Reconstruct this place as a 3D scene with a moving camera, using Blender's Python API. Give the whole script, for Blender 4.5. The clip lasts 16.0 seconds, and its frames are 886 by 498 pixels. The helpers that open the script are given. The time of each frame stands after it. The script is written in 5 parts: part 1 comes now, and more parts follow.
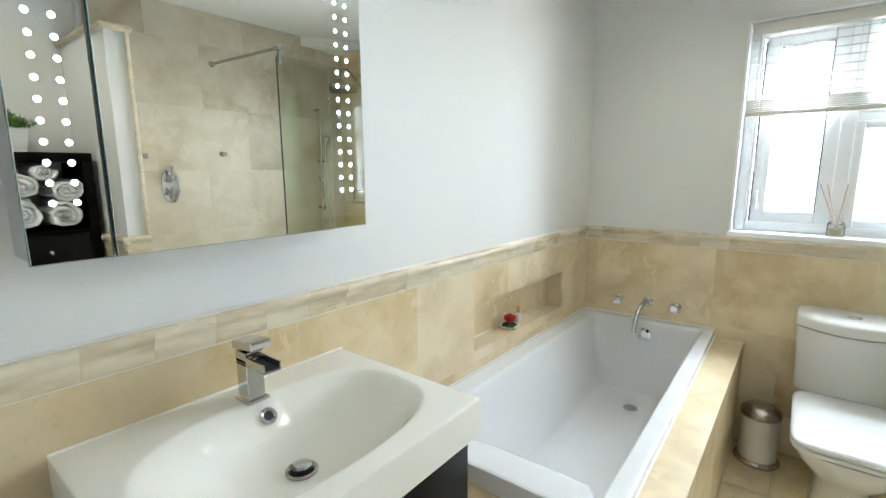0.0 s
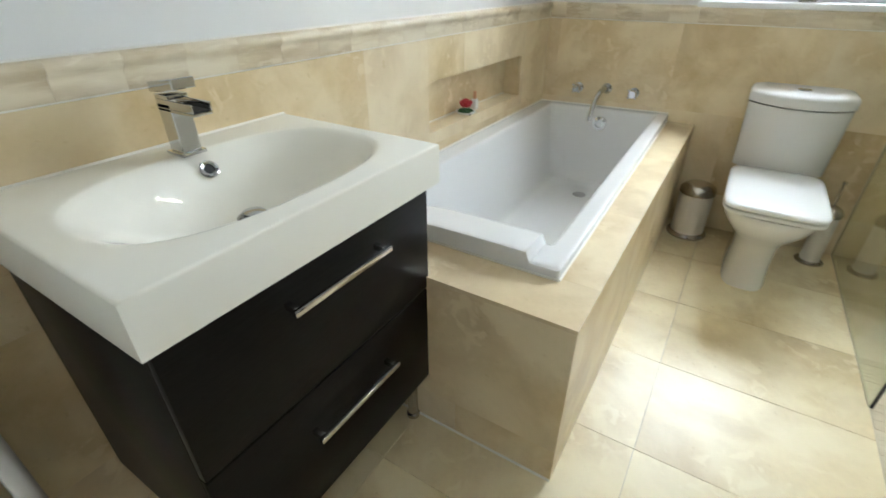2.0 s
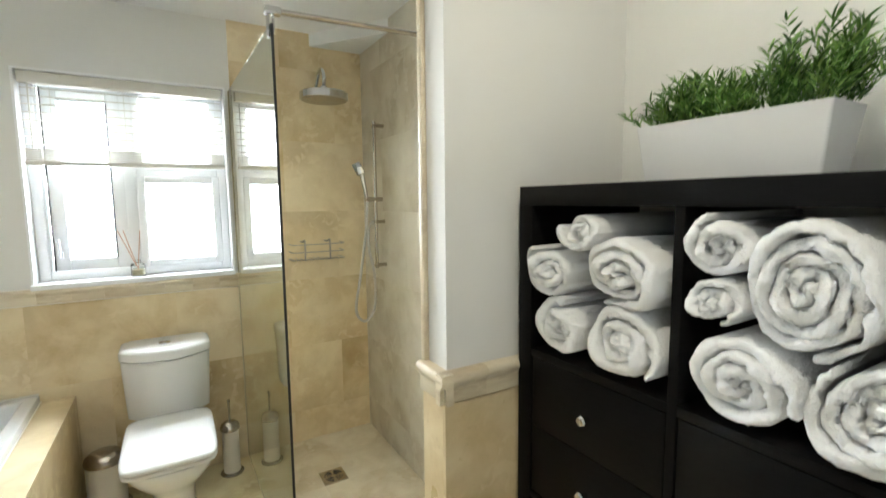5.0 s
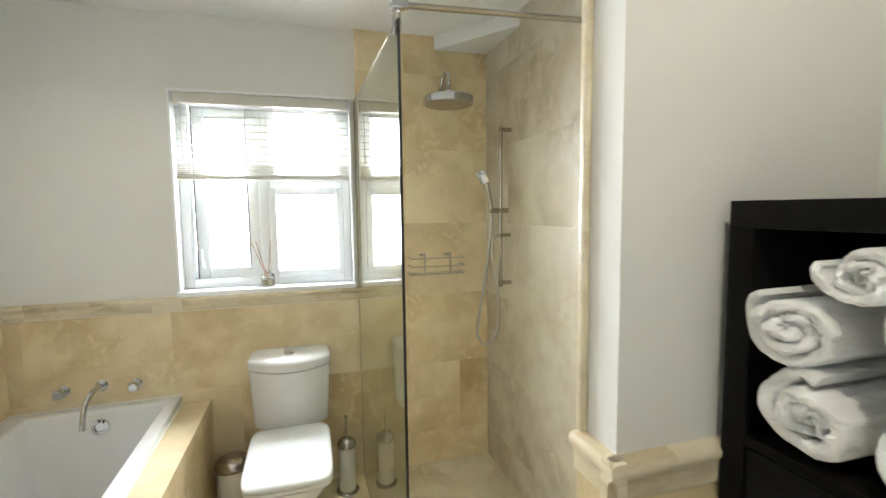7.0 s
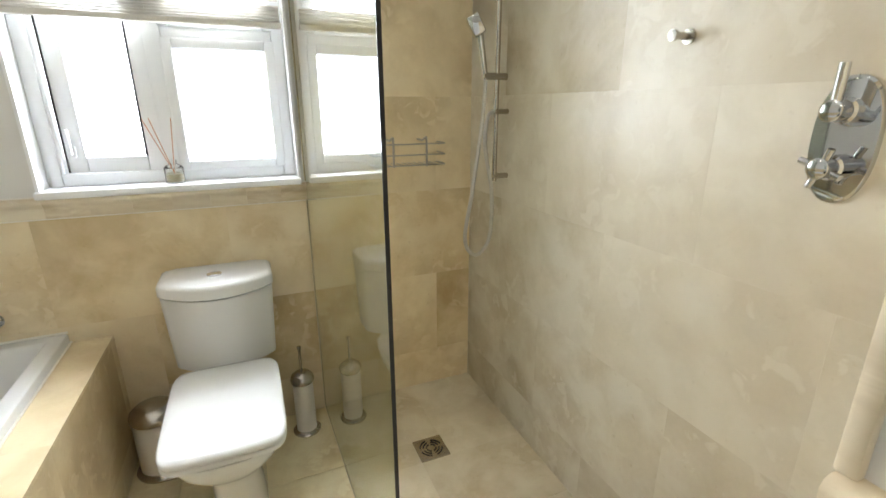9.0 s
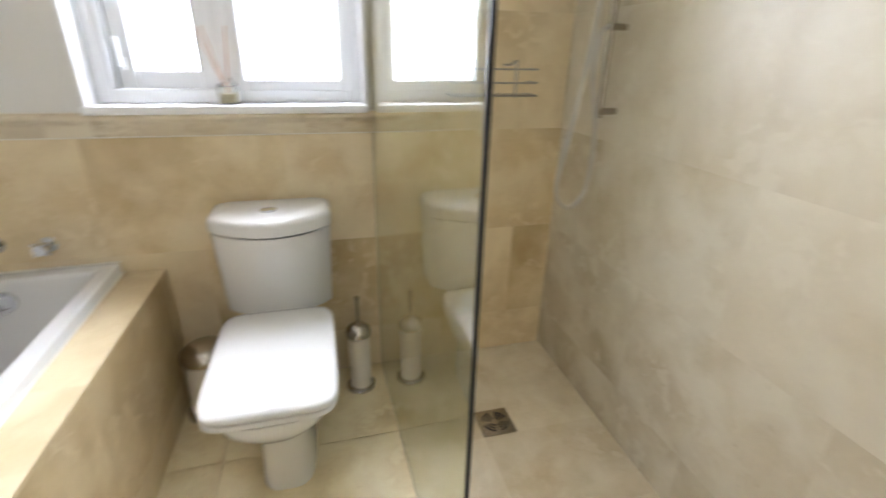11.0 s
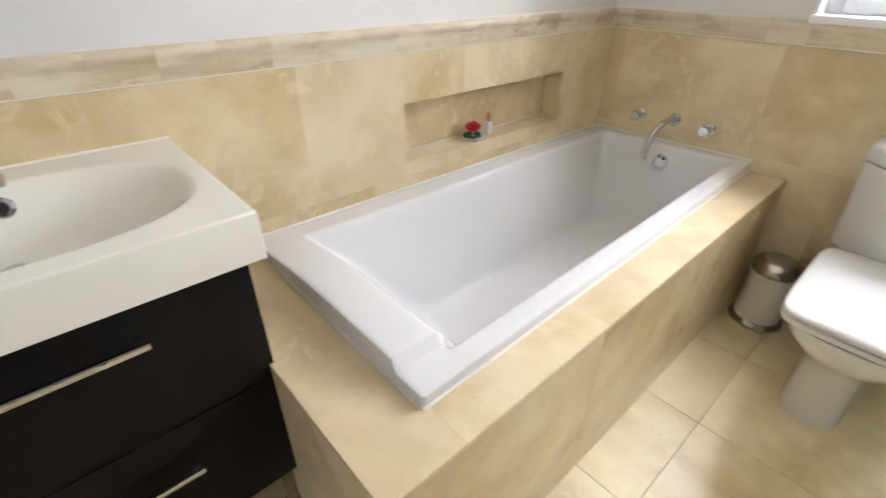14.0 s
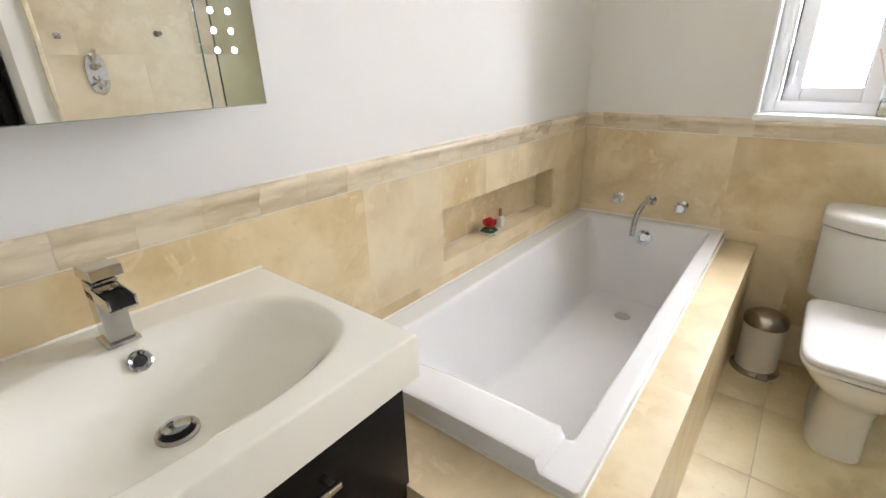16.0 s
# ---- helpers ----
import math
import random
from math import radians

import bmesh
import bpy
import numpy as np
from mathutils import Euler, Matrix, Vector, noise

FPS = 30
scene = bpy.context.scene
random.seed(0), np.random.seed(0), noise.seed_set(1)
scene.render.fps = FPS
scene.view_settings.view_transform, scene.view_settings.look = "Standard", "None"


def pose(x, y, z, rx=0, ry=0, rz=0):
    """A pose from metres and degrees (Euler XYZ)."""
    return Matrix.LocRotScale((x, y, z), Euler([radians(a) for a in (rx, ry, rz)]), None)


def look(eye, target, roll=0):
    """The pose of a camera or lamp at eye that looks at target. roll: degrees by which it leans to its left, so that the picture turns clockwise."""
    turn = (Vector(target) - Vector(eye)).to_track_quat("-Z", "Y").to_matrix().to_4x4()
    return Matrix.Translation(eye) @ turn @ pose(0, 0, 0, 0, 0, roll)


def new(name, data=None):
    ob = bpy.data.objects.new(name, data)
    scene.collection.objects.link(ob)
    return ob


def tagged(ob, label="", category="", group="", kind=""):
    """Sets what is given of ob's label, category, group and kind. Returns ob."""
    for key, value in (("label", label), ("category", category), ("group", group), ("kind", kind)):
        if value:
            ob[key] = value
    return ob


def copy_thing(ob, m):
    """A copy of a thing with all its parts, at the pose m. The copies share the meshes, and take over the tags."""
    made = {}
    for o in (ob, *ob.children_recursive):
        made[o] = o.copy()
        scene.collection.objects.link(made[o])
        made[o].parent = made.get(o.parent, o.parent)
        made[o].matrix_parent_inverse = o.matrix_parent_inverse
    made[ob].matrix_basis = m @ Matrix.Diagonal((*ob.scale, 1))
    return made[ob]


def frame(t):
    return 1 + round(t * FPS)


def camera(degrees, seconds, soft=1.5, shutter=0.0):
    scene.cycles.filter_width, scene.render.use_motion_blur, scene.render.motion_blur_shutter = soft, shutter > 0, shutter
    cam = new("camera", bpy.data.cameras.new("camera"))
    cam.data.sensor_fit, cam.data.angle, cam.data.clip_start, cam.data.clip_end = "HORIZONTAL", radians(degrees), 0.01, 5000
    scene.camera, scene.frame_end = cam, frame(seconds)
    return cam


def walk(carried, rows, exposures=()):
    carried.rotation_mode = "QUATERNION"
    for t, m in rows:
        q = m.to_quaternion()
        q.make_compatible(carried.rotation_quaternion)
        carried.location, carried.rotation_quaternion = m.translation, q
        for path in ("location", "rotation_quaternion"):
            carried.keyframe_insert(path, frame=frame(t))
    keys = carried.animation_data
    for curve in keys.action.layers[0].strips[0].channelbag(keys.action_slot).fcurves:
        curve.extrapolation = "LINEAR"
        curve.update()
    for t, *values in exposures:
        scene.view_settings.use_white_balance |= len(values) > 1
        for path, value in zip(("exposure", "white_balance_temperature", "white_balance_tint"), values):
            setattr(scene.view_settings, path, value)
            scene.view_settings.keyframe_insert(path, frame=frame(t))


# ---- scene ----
cam = camera(88.0, 16.0, soft=1.45, shutter=0.3)
METRES, EYE, TILT, LEAN, TURN = 2.95, 1.52, 0.0, 0.0, 39.3
PATH = [
    (0, (-0.007, -0.126, 1.406), (-1.225, 1.423, 1.066), -0.3),
    (0.5, (-0.034, -0.119, 1.387), (-1.267, 1.387, 0.926), 0.0),
    (1, (-0.052, -0.116, 1.331), (-1.246, 1.352, 0.684), 0.2),
    (1.5, (-0.048, -0.121, 1.242), (-1.138, 1.304, 0.357), 0.5),
    (2, (-0.019, -0.125, 1.202), (-0.933, 1.329, 0.176), -0.1),
    (2.5, (0.02, -0.123, 1.174), (-0.599, 1.427, 0.072), -1.4),
    (3, (0.115, -0.118, 1.171), (-0.154, 1.535, 0.077), -2.4),
    (3.5, (0.208, -0.118, 1.199), (0.38, 1.567, 0.136), -2.0),
    (4, (0.246, -0.155, 1.246), (0.905, 1.516, 0.365), -2.2),
    (4.3, (0.278, -0.187, 1.292), (1.151, 1.494, 0.65), -0.9),
    (4.5, (0.286, -0.189, 1.356), (1.251, 1.496, 0.878), -0.4),
    (5, (0.288, -0.206, 1.471), (1.294, 1.509, 1.258), -0.6),
    (5.2, (0.288, -0.208, 1.505), (1.298, 1.51, 1.34), -0.7),
    (7.3, (0.333, 0.176, 1.493), (0.865, 2.097, 1.329), -0.8),
    (7.5, (0.331, 0.268, 1.515), (0.953, 2.165, 1.4), -1.0),
    (8, (0.305, 0.393, 1.553), (0.998, 2.268, 1.517), -0.2),
    (8.5, (0.34, 0.53, 1.469), (1.057, 2.36, 1.101), 0.1),
    (8.7, (0.359, 0.569, 1.421), (1.087, 2.363, 0.921), -0.2),
    (10.8, (0.405, 0.839, 1.277), (1.162, 2.528, 0.519), 0.2),
    (11, (0.395, 0.87, 1.263), (0.879, 2.648, 0.484), 1.2),
    (11.5, (0.351, 0.877, 1.254), (0.23, 2.662, 0.361), 2.6),
    (12, (0.266, 0.825, 1.226), (-0.222, 2.518, 0.278), 2.4),
    (12.5, (0.217, 0.723, 1.234), (-0.548, 2.284, 0.246), 1.0),
    (13, (0.194, 0.61, 1.237), (-0.744, 2.051, 0.215), 1.2),
    (13.5, (0.227, 0.547, 1.244), (-0.864, 1.875, 0.222), 0.1),
    (14, (0.157, 0.487, 1.231), (-1.103, 1.628, 0.176), 0.5),
    (14.5, (0.082, 0.427, 1.228), (-1.374, 1.342, 0.207), -0.1),
    (15, (0.017, 0.385, 1.257), (-1.403, 1.395, 0.276), 1.1),
    (15.5, (-0.072, 0.287, 1.29), (-1.357, 1.554, 0.428), -0.8),
    (16, (-0.078, 0.2, 1.326), (-1.241, 1.642, 0.573), -1.5),
]
walk(cam, [(t, look(eye, target, roll)) for t, eye, target, roll in PATH],
     [(0.0, 0.10, 5850, 4), (2.0, 0.0, 5900, 5), (3.5, 0.05, 5950, 6), (5.0, 0.21, 6150, 5), (8.0, 0.20, 6300, 7), (8.6, 0.06, 6300, 8), (11.5, 0.08, 6150, 15), (13.5, 0.03, 6250, 16), (16.0, 0.06, 6450, 15)])


# ---- light ----
world = bpy.data.worlds.new("world")
scene.world = world
world.use_nodes = True
wn = world.node_tree
sky = wn.nodes.new("ShaderNodeTexSky")
sky.sky_type, sky.sun_disc = "NISHITA", False
sky.sun_elevation, sky.sun_rotation = radians(40), radians(200)
wn.links.new(sky.outputs[0], wn.nodes["Background"].inputs[0])
wn.nodes["Background"].inputs[1].default_value = 0.1


def lamp(name, kind, m, energy, color, size=0.1, size_y=None, spot=None):
    data = bpy.data.lights.new(name, kind)
    data.energy, data.color = energy, color
    if kind == "AREA":
        data.size = size
        if size_y:
            data.shape, data.size_y = "RECTANGLE", size_y
    else:
        data.shadow_soft_size = size
    if spot:
        data.spot_size, data.spot_blend = radians(spot), 0.6
    ob = new(name, data)
    ob.matrix_world = m
    return ob


# sky light through the window
lamp("window_daylight", "AREA", pose(0.20, 3.30, 1.80, 73, 0, 180), 335, (0.925, 0.965, 1.03), 1.4, 1.5)
# recessed downlights in the ceiling
DOWNLIGHTS = [(-0.45, 0.35, 3.5, 0, 150), (-0.45, 1.65, 6, 0, 150), (0.55, -0.02, 22, -34, 100), (0.15, 1.85, 3, 0, 150), (0.50, 1.25, 5, 0, 150)]
for px, py, watts, tip, cone in DOWNLIGHTS:
    lamp("downlight_lamp", "SPOT", pose(px, py, 2.40, 0, tip, 22), watts, (1.0, 0.89, 0.70), 0.03, spot=cone)
scene.view_settings.exposure = 0.0


# ---- materials ----
def mat(name, color, rough=0.5, metal=0.0, coat=0.0, transmission=0.0, ior=1.45, emit=0.0):
    m = bpy.data.materials.new(name)
    m.use_nodes = True
    b = m.node_tree.nodes["Principled BSDF"]
    b.inputs["Base Color"].default_value = (*color, 1)
    b.inputs["Roughness"].default_value = rough
    b.inputs["Metallic"].default_value = metal
    b.inputs["Coat Weight"].default_value = coat
    b.inputs["Coat Roughness"].default_value = 0.05
    b.inputs["Transmission Weight"].default_value = transmission
    b.inputs["IOR"].default_value = ior
    if emit:
        b.inputs["Emission Color"].default_value = (*color, 1)
        b.inputs["Emission Strength"].default_value = emit
    return m


def nodes_of(m):
    nt = m.node_tree
    return nt, nt.nodes["Principled BSDF"]


def add_noise(m, scale, detail=4.0, coords="Object", distortion=0.0, stretch=None):
    nt, _ = nodes_of(m)
    tc = nt.nodes.new("ShaderNodeTexCoord")
    src = tc.outputs[coords]
    if coords == "World":
        src = tc.outputs["Object"]
    if stretch:
        mp = nt.nodes.new("ShaderNodeMapping")
        mp.inputs["Scale"].default_value = stretch
        nt.links.new(src, mp.inputs["Vector"])
        src = mp.outputs["Vector"]
    n = nt.nodes.new("ShaderNodeTexNoise")
    n.inputs["Scale"].default_value = scale
    n.inputs["Detail"].default_value = detail
    n.inputs["Distortion"].default_value = distortion
    nt.links.new(src, n.inputs["Vector"])
    return n


def ramp(m, src, stops):
    nt, _ = nodes_of(m)
    r = nt.nodes.new("ShaderNodeValToRGB")
    while len(r.color_ramp.elements) < len(stops):
        r.color_ramp.elements.new(0.5)
    for e, (p, c) in zip(r.color_ramp.elements, stops):
        e.position = p
        e.color = (*c, 1) if len(c) == 3 else c
    nt.links.new(src, r.inputs[0])
    return r.outputs["Color"]


def mix(m, fac, a, b, mode="MIX"):
    nt, _ = nodes_of(m)
    x = nt.nodes.new("ShaderNodeMix")
    x.data_type, x.blend_type = "RGBA", mode
    for sock, v in ((x.inputs[0], fac), (x.inputs[6], a), (x.inputs[7], b)):
        if isinstance(v, (int, float)):
            sock.default_value = v
        elif isinstance(v, tuple):
            sock.default_value = (*v, 1)
        else:
            nt.links.new(v, sock)
    return x.outputs[2]


def bump(m, src, strength, distance=0.002, chain=None):
    nt, b = nodes_of(m)
    n = nt.nodes.new("ShaderNodeBump")
    n.inputs["Strength"].default_value = strength
    n.inputs["Distance"].default_value = distance
    nt.links.new(src, n.inputs["Height"])
    if chain:
        nt.links.new(chain, n.inputs["Normal"])
    nt.links.new(n.outputs[0], b.inputs["Normal"])
    return n.outputs[0]


def travertine(name, light, dark, vein, rough, streak=None, vary=0.55, whole=False):
    """Honed travertine: clouds, veins and small filled pits; each tile takes its own shade and its own part of the stone."""
    m = mat(name, light, rough)
    nt, b = nodes_of(m)
    tc, info = nt.nodes.new("ShaderNodeTexCoord"), nt.nodes.new("ShaderNodeObjectInfo")
    shift = nt.nodes.new("ShaderNodeVectorMath")
    shift.operation = "MULTIPLY_ADD"
    nt.links.new(info.outputs["Random"], shift.inputs[0])
    shift.inputs[1].default_value = (37.0, 11.0, 23.0)
    nt.links.new(tc.outputs["Object"], shift.inputs[2])
    vec = nt.nodes.new("ShaderNodeNewGeometry").outputs["Position"] if whole else shift.outputs[0]
    if streak:
        mp = nt.nodes.new("ShaderNodeMapping")
        mp.inputs["Scale"].default_value = streak
        nt.links.new(vec, mp.inputs["Vector"])
        vec = mp.outputs["Vector"]

    def noise_tex(scale, detail, distortion=0.0):
        n = nt.nodes.new("ShaderNodeTexNoise")
        n.inputs["Scale"].default_value, n.inputs["Detail"].default_value = scale, detail
        n.inputs["Distortion"].default_value = distortion
        nt.links.new(vec, n.inputs["Vector"])
        return n.outputs[0]

    mid = tuple((a + b) / 2 for a, b in zip(light, dark))
    pale = tuple(min(0.86, c * k) for c, k in zip(light, (1.07, 1.095, 1.15)))
    clouds = ramp(m, noise_tex(2.2, 5, 0.5), [(0.22, dark), (0.42, mid), (0.58, light), (0.78, pale)])
    veins = ramp(m, noise_tex(3.6, 6, 0.4), [(0.34, (1, 1, 1)), (0.5, vein), (0.66, (1, 1, 1))])
    col = mix(m, 0.5, clouds, veins, "MULTIPLY")
    grain = ramp(m, noise_tex(70, 5), [(0.3, (0.93, 0.91, 0.88)), (0.7, (1.03, 1.02, 1.0))])
    col = mix(m, 0.6, col, grain, "MULTIPLY")
    cream = ramp(m, noise_tex(5.5, 7, 0.3), [(0.42, (0, 0, 0)), (0.60, (0.8, 0.8, 0.8))])
    col = mix(m, cream, col, pale)
    smoke = ramp(m, noise_tex(2.4, 8, 0.6), [(0.34, (0.72, 0.66, 0.56)), (0.46, (0.91, 0.885, 0.84)), (0.53, (1, 1, 1))])
    col = mix(m, 0.85, col, smoke, "MULTIPLY")
    # broken cream flecks gather in some parts of a slab only
    where = ramp(m, noise_tex(2.9, 3), [(0.44, (0, 0, 0)), (0.58, (1, 1, 1))])
    flecks = ramp(m, noise_tex(16, 9, 0.8), [(0.54, (0, 0, 0)), (0.61, (0.62, 0.62, 0.62))])
    col = mix(m, mix(m, 1.0, where, flecks, "MULTIPLY"), col, pale)
    pits = ramp(m, noise_tex(48, 4), [(0.66, (1, 1, 1)), (0.73, (0.66, 0.58, 0.46))])
    col = mix(m, 0.28, col, pits, "MULTIPLY")
    sheen = nt.nodes.new("ShaderNodeMapRange")
    sheen.inputs["To Min"].default_value, sheen.inputs["To Max"].default_value = rough * 0.75, rough * 1.35
    nt.links.new(noise_tex(9, 5), sheen.inputs["Value"])
    nt.links.new(sheen.outputs[0], b.inputs["Roughness"])
    bump(m, pits, 0.35, 0.001)
    shade = ramp(m, info.outputs["Random"], [(0.0, (0.86, 0.825, 0.765)), (0.45, (0.98, 0.975, 0.96)), (1.0, (1.10, 1.115, 1.15))])
    col = mix(m, vary, col, shade, "MULTIPLY")
    # some slabs are cut from a paler bed
    bed = nt.nodes.new("ShaderNodeMath")
    bed.operation = "FRACT"
    nt.links.new(nt.nodes.new("ShaderNodeMath").outputs[0], bed.inputs[0])
    times = bed.inputs[0].links[0].from_node
    times.operation = "MULTIPLY"
    times.inputs[1].default_value = 7.31
    nt.links.new(info.outputs["Random"], times.inputs[0])
    cream_bed = tuple(c + (0.80 * q - c) * 0.45 for c, q in zip(light, (1.0, 0.92, 0.78)))
    col = mix(m, ramp(m, bed.outputs[0], [(0.40, (0, 0, 0)), (0.90, (vary * 0.75, vary * 0.75, vary * 0.75))]), col, cream_bed)
    nt.links.new(col, b.inputs["Base Color"])
    return m


TILE = travertine("travertine_wall", (0.70, 0.575, 0.36), (0.61, 0.47, 0.26), (0.88, 0.83, 0.74), 0.30)
# wall stone again; daylight greying and dimming behind the screen put into the colour
TILE_DAYLIGHT_TONE = travertine("travertine_daylight_tone", (0.545, 0.482, 0.365), (0.43, 0.36, 0.25), (0.84, 0.82, 0.78), 0.34)
TILE_FLOOR = travertine("travertine_floor", (0.80, 0.695, 0.45), (0.73, 0.605, 0.36), (0.95, 0.93, 0.89), 0.34, vary=0.35)
TILE_RAIL = travertine("travertine_moulding", (0.70, 0.61, 0.44), (0.48, 0.385, 0.255), (0.84, 0.78, 0.70), 0.35, (1.0, 1.0, 5.0), vary=0.65)
MOSAIC = travertine("travertine_mosaic", (0.62, 0.54, 0.39), (0.50, 0.415, 0.275), (0.86, 0.82, 0.74), 0.5, vary=0.3, whole=True)
GROUT = mat("grout", (0.60, 0.53, 0.41), 0.9)
gn = add_noise(GROUT, 120, 4)
bump(GROUT, gn.outputs[0], 0.3, 0.001)
JOINT = mat("aged_sealant", (0.42, 0.37, 0.24), 0.5)
SEALANT = mat("sealant", (0.78, 0.75, 0.68), 0.45)


def plaster(name, color):
    m = mat(name, color, 0.75)
    nt, b = nodes_of(m)
    big = ramp(m, add_noise(m, 1.6, 3).outputs[0], [(0.3, tuple(c * 0.965 for c in color)), (0.7, color)])
    nt.links.new(big, b.inputs["Base Color"])
    bump(m, add_noise(m, 260, 3).outputs[0], 0.08, 0.001)
    return m


PAINT = plaster("wall_paint", (0.775, 0.765, 0.73))
CEIL = plaster("ceiling_paint", (0.82, 0.815, 0.80))
CERAMIC = mat("white_ceramic", (0.74, 0.73, 0.705), 0.06)
BASIN_MAT = mat("cast_basin", (0.82, 0.80, 0.715), 0.07)
ACRYLIC = mat("white_acrylic", (0.76, 0.755, 0.745), 0.10)
UPVC = mat("white_upvc", (0.87, 0.89, 0.91), 0.3)
REVEAL = mat("white_gloss_paint", (0.87, 0.87, 0.87), 0.35)
CHROME = mat("chrome", (0.58, 0.585, 0.59), 0.06, 1.0)
STEEL = mat("brushed_steel", (0.46, 0.43, 0.39), 0.26, 1.0)
WIRE = mat("steel_wire", (0.42, 0.40, 0.37), 0.3, 1.0)
MIRROR = mat("mirror_silver", (0.90, 0.92, 0.90), 0.0, 1.0)
MIRROR_EDGE = mat("mirror_edge", (0.10, 0.22, 0.20), 0.1)
CAB_GREY = mat("cabinet_aluminium", (0.55, 0.56, 0.57), 0.35, 0.8)
LED = mat("led_dot", (0.92, 0.96, 1.0), 0.5, emit=9.0)
LAMP_GLOW = mat("downlight_glow", (1.0, 0.86, 0.66), 0.5, emit=12.0)
RUBBER = mat("black_rubber", (0.015, 0.015, 0.016), 0.5)
# near-black colour that stands in for shade in holes, slots and gaps
HOLLOW_SHADE = mat("hollow_shade", (0.02, 0.02, 0.02), 0.6)
BIN_WHITE = mat("cream_enamel", (0.78, 0.74, 0.66), 0.35)
BLIND = mat("cream_slat", (0.66, 0.63, 0.56), 0.45)
CORD = mat("cord", (0.7, 0.68, 0.62), 0.8)
PLANTER = mat("white_gloss_plastic", (0.80, 0.80, 0.80), 0.12, coat=0.3)
SOIL = mat("soil", (0.03, 0.022, 0.015), 0.95)
ROSE = mat("red_petal", (0.42, 0.012, 0.02), 0.5)
MOSS = mat("moss_green", (0.03, 0.09, 0.025), 0.8)
CLOTH = mat("white_cloth_saucer", (0.78, 0.77, 0.74), 0.7)
OIL = mat("pale_oil", (0.95, 0.88, 0.62), 0.1, transmission=0.6)
REED = mat("reed", (0.55, 0.28, 0.16), 0.7)
PAPER = mat("label_paper", (0.75, 0.74, 0.70), 0.7)
HOSE = mat("steel_hose", (0.50, 0.48, 0.45), 0.3, 1.0)
bump(HOSE, add_noise(HOSE, 400, 1).outputs[0], 0.4, 0.001)
GLASS = mat("clear_glass", (0.85, 0.91, 0.82), 0.0, transmission=1.0, ior=1.5)
VIAL = mat("vial_glass", (0.97, 0.98, 0.97), 0.0, transmission=1.0, ior=1.45)
FROST = mat("frosted_glass", (0.95, 0.97, 0.98), 0.35, transmission=1.0, ior=1.3)
bump(FROST, add_noise(FROST, 30, 3).outputs[0], 0.4, 0.004)
SKY = mat("bright_sky", (0.93, 0.96, 1.0), 1.0, emit=1.8)


def wood(name, color, rough, grain):
    m = mat(name, color, rough)
    nt, b = nodes_of(m)
    n = add_noise(m, 10, 6, stretch=grain)
    nt.links.new(ramp(m, n.outputs[0], [(0.3, tuple(c * 0.7 for c in color)), (0.7, tuple(c * 1.3 for c in color))]), b.inputs["Base Color"])
    b.inputs["Specular IOR Level"].default_value = 0.12
    bump(m, n.outputs[0], 0.08, 0.001)
    return m


BLACK_WOOD = wood("black_brown_wood", (0.0045, 0.0042, 0.0042), 0.45, (1.5, 2, 30))
VANITY_WOOD = wood("dark_wenge", (0.007, 0.006, 0.0055), 0.36, (3, 2, 30))
WEAVE = mat("white_woven_paper", (0.72, 0.72, 0.71), 0.75)
bump(WEAVE, add_noise(WEAVE, 300, 3).outputs[0], 0.3, 0.001)
TOWEL = mat("white_terry", (0.87, 0.87, 0.87), 0.95)
b_ = TOWEL.node_tree.nodes["Principled BSDF"]
b_.inputs["Sheen Weight"].default_value = 0.3
t1 = bump(TOWEL, add_noise(TOWEL, 330, 3).outputs[0], 0.7, 0.004)
bump(TOWEL, add_noise(TOWEL, 120, 3).outputs[0], 0.5, 0.005, t1)
LEAF = mat("leaf_green", (0.07, 0.16, 0.03), 0.5)
nt_, lb_ = nodes_of(LEAF)
gi = nt_.nodes.new("ShaderNodeNewGeometry")
nt_.links.new(ramp(LEAF, gi.outputs["Random Per Island"], [(0.0, (0.04, 0.10, 0.015)), (0.6, (0.11, 0.24, 0.04)), (1.0, (0.26, 0.42, 0.10))]), lb_.inputs["Base Color"])


# ---- mesh helpers ----
def box(bm, x0, x1, y0, y1, z0, z1, bevel=0.0, seg=2):
    made = bmesh.ops.create_cube(bm, size=1.0, matrix=Matrix.Translation(((x0 + x1) / 2, (y0 + y1) / 2, (z0 + z1) / 2)) @ Matrix.Diagonal((x1 - x0, y1 - y0, z1 - z0, 1)))
    if bevel:
        edges = list({e for v in made["verts"] for e in v.link_edges})
        bmesh.ops.bevel(bm, geom=edges, offset=bevel, segments=seg, profile=0.5, affect="EDGES")
    return bm


def boxm(x0, x1, y0, y1, z0, z1, bevel=0.0, seg=2):
    return box(bmesh.new(), x0, x1, y0, y1, z0, z1, bevel, seg)


def loft(bm, rings, cap0=True, cap1=True, closed=True):
    """Skin over rings of the same number of points."""
    rows = [[bm.verts.new(p) for p in r] for r in rings]
    n = len(rows[0])
    for a, b in zip(rows, rows[1:]):
        for i in range(n if closed else n - 1):
            j = (i + 1) % n
            bm.faces.new((a[i], a[j], b[j], b[i]))
    if cap0:
        bm.faces.new(rows[0][::-1])
    if cap1:
        bm.faces.new(rows[-1])
    return bm


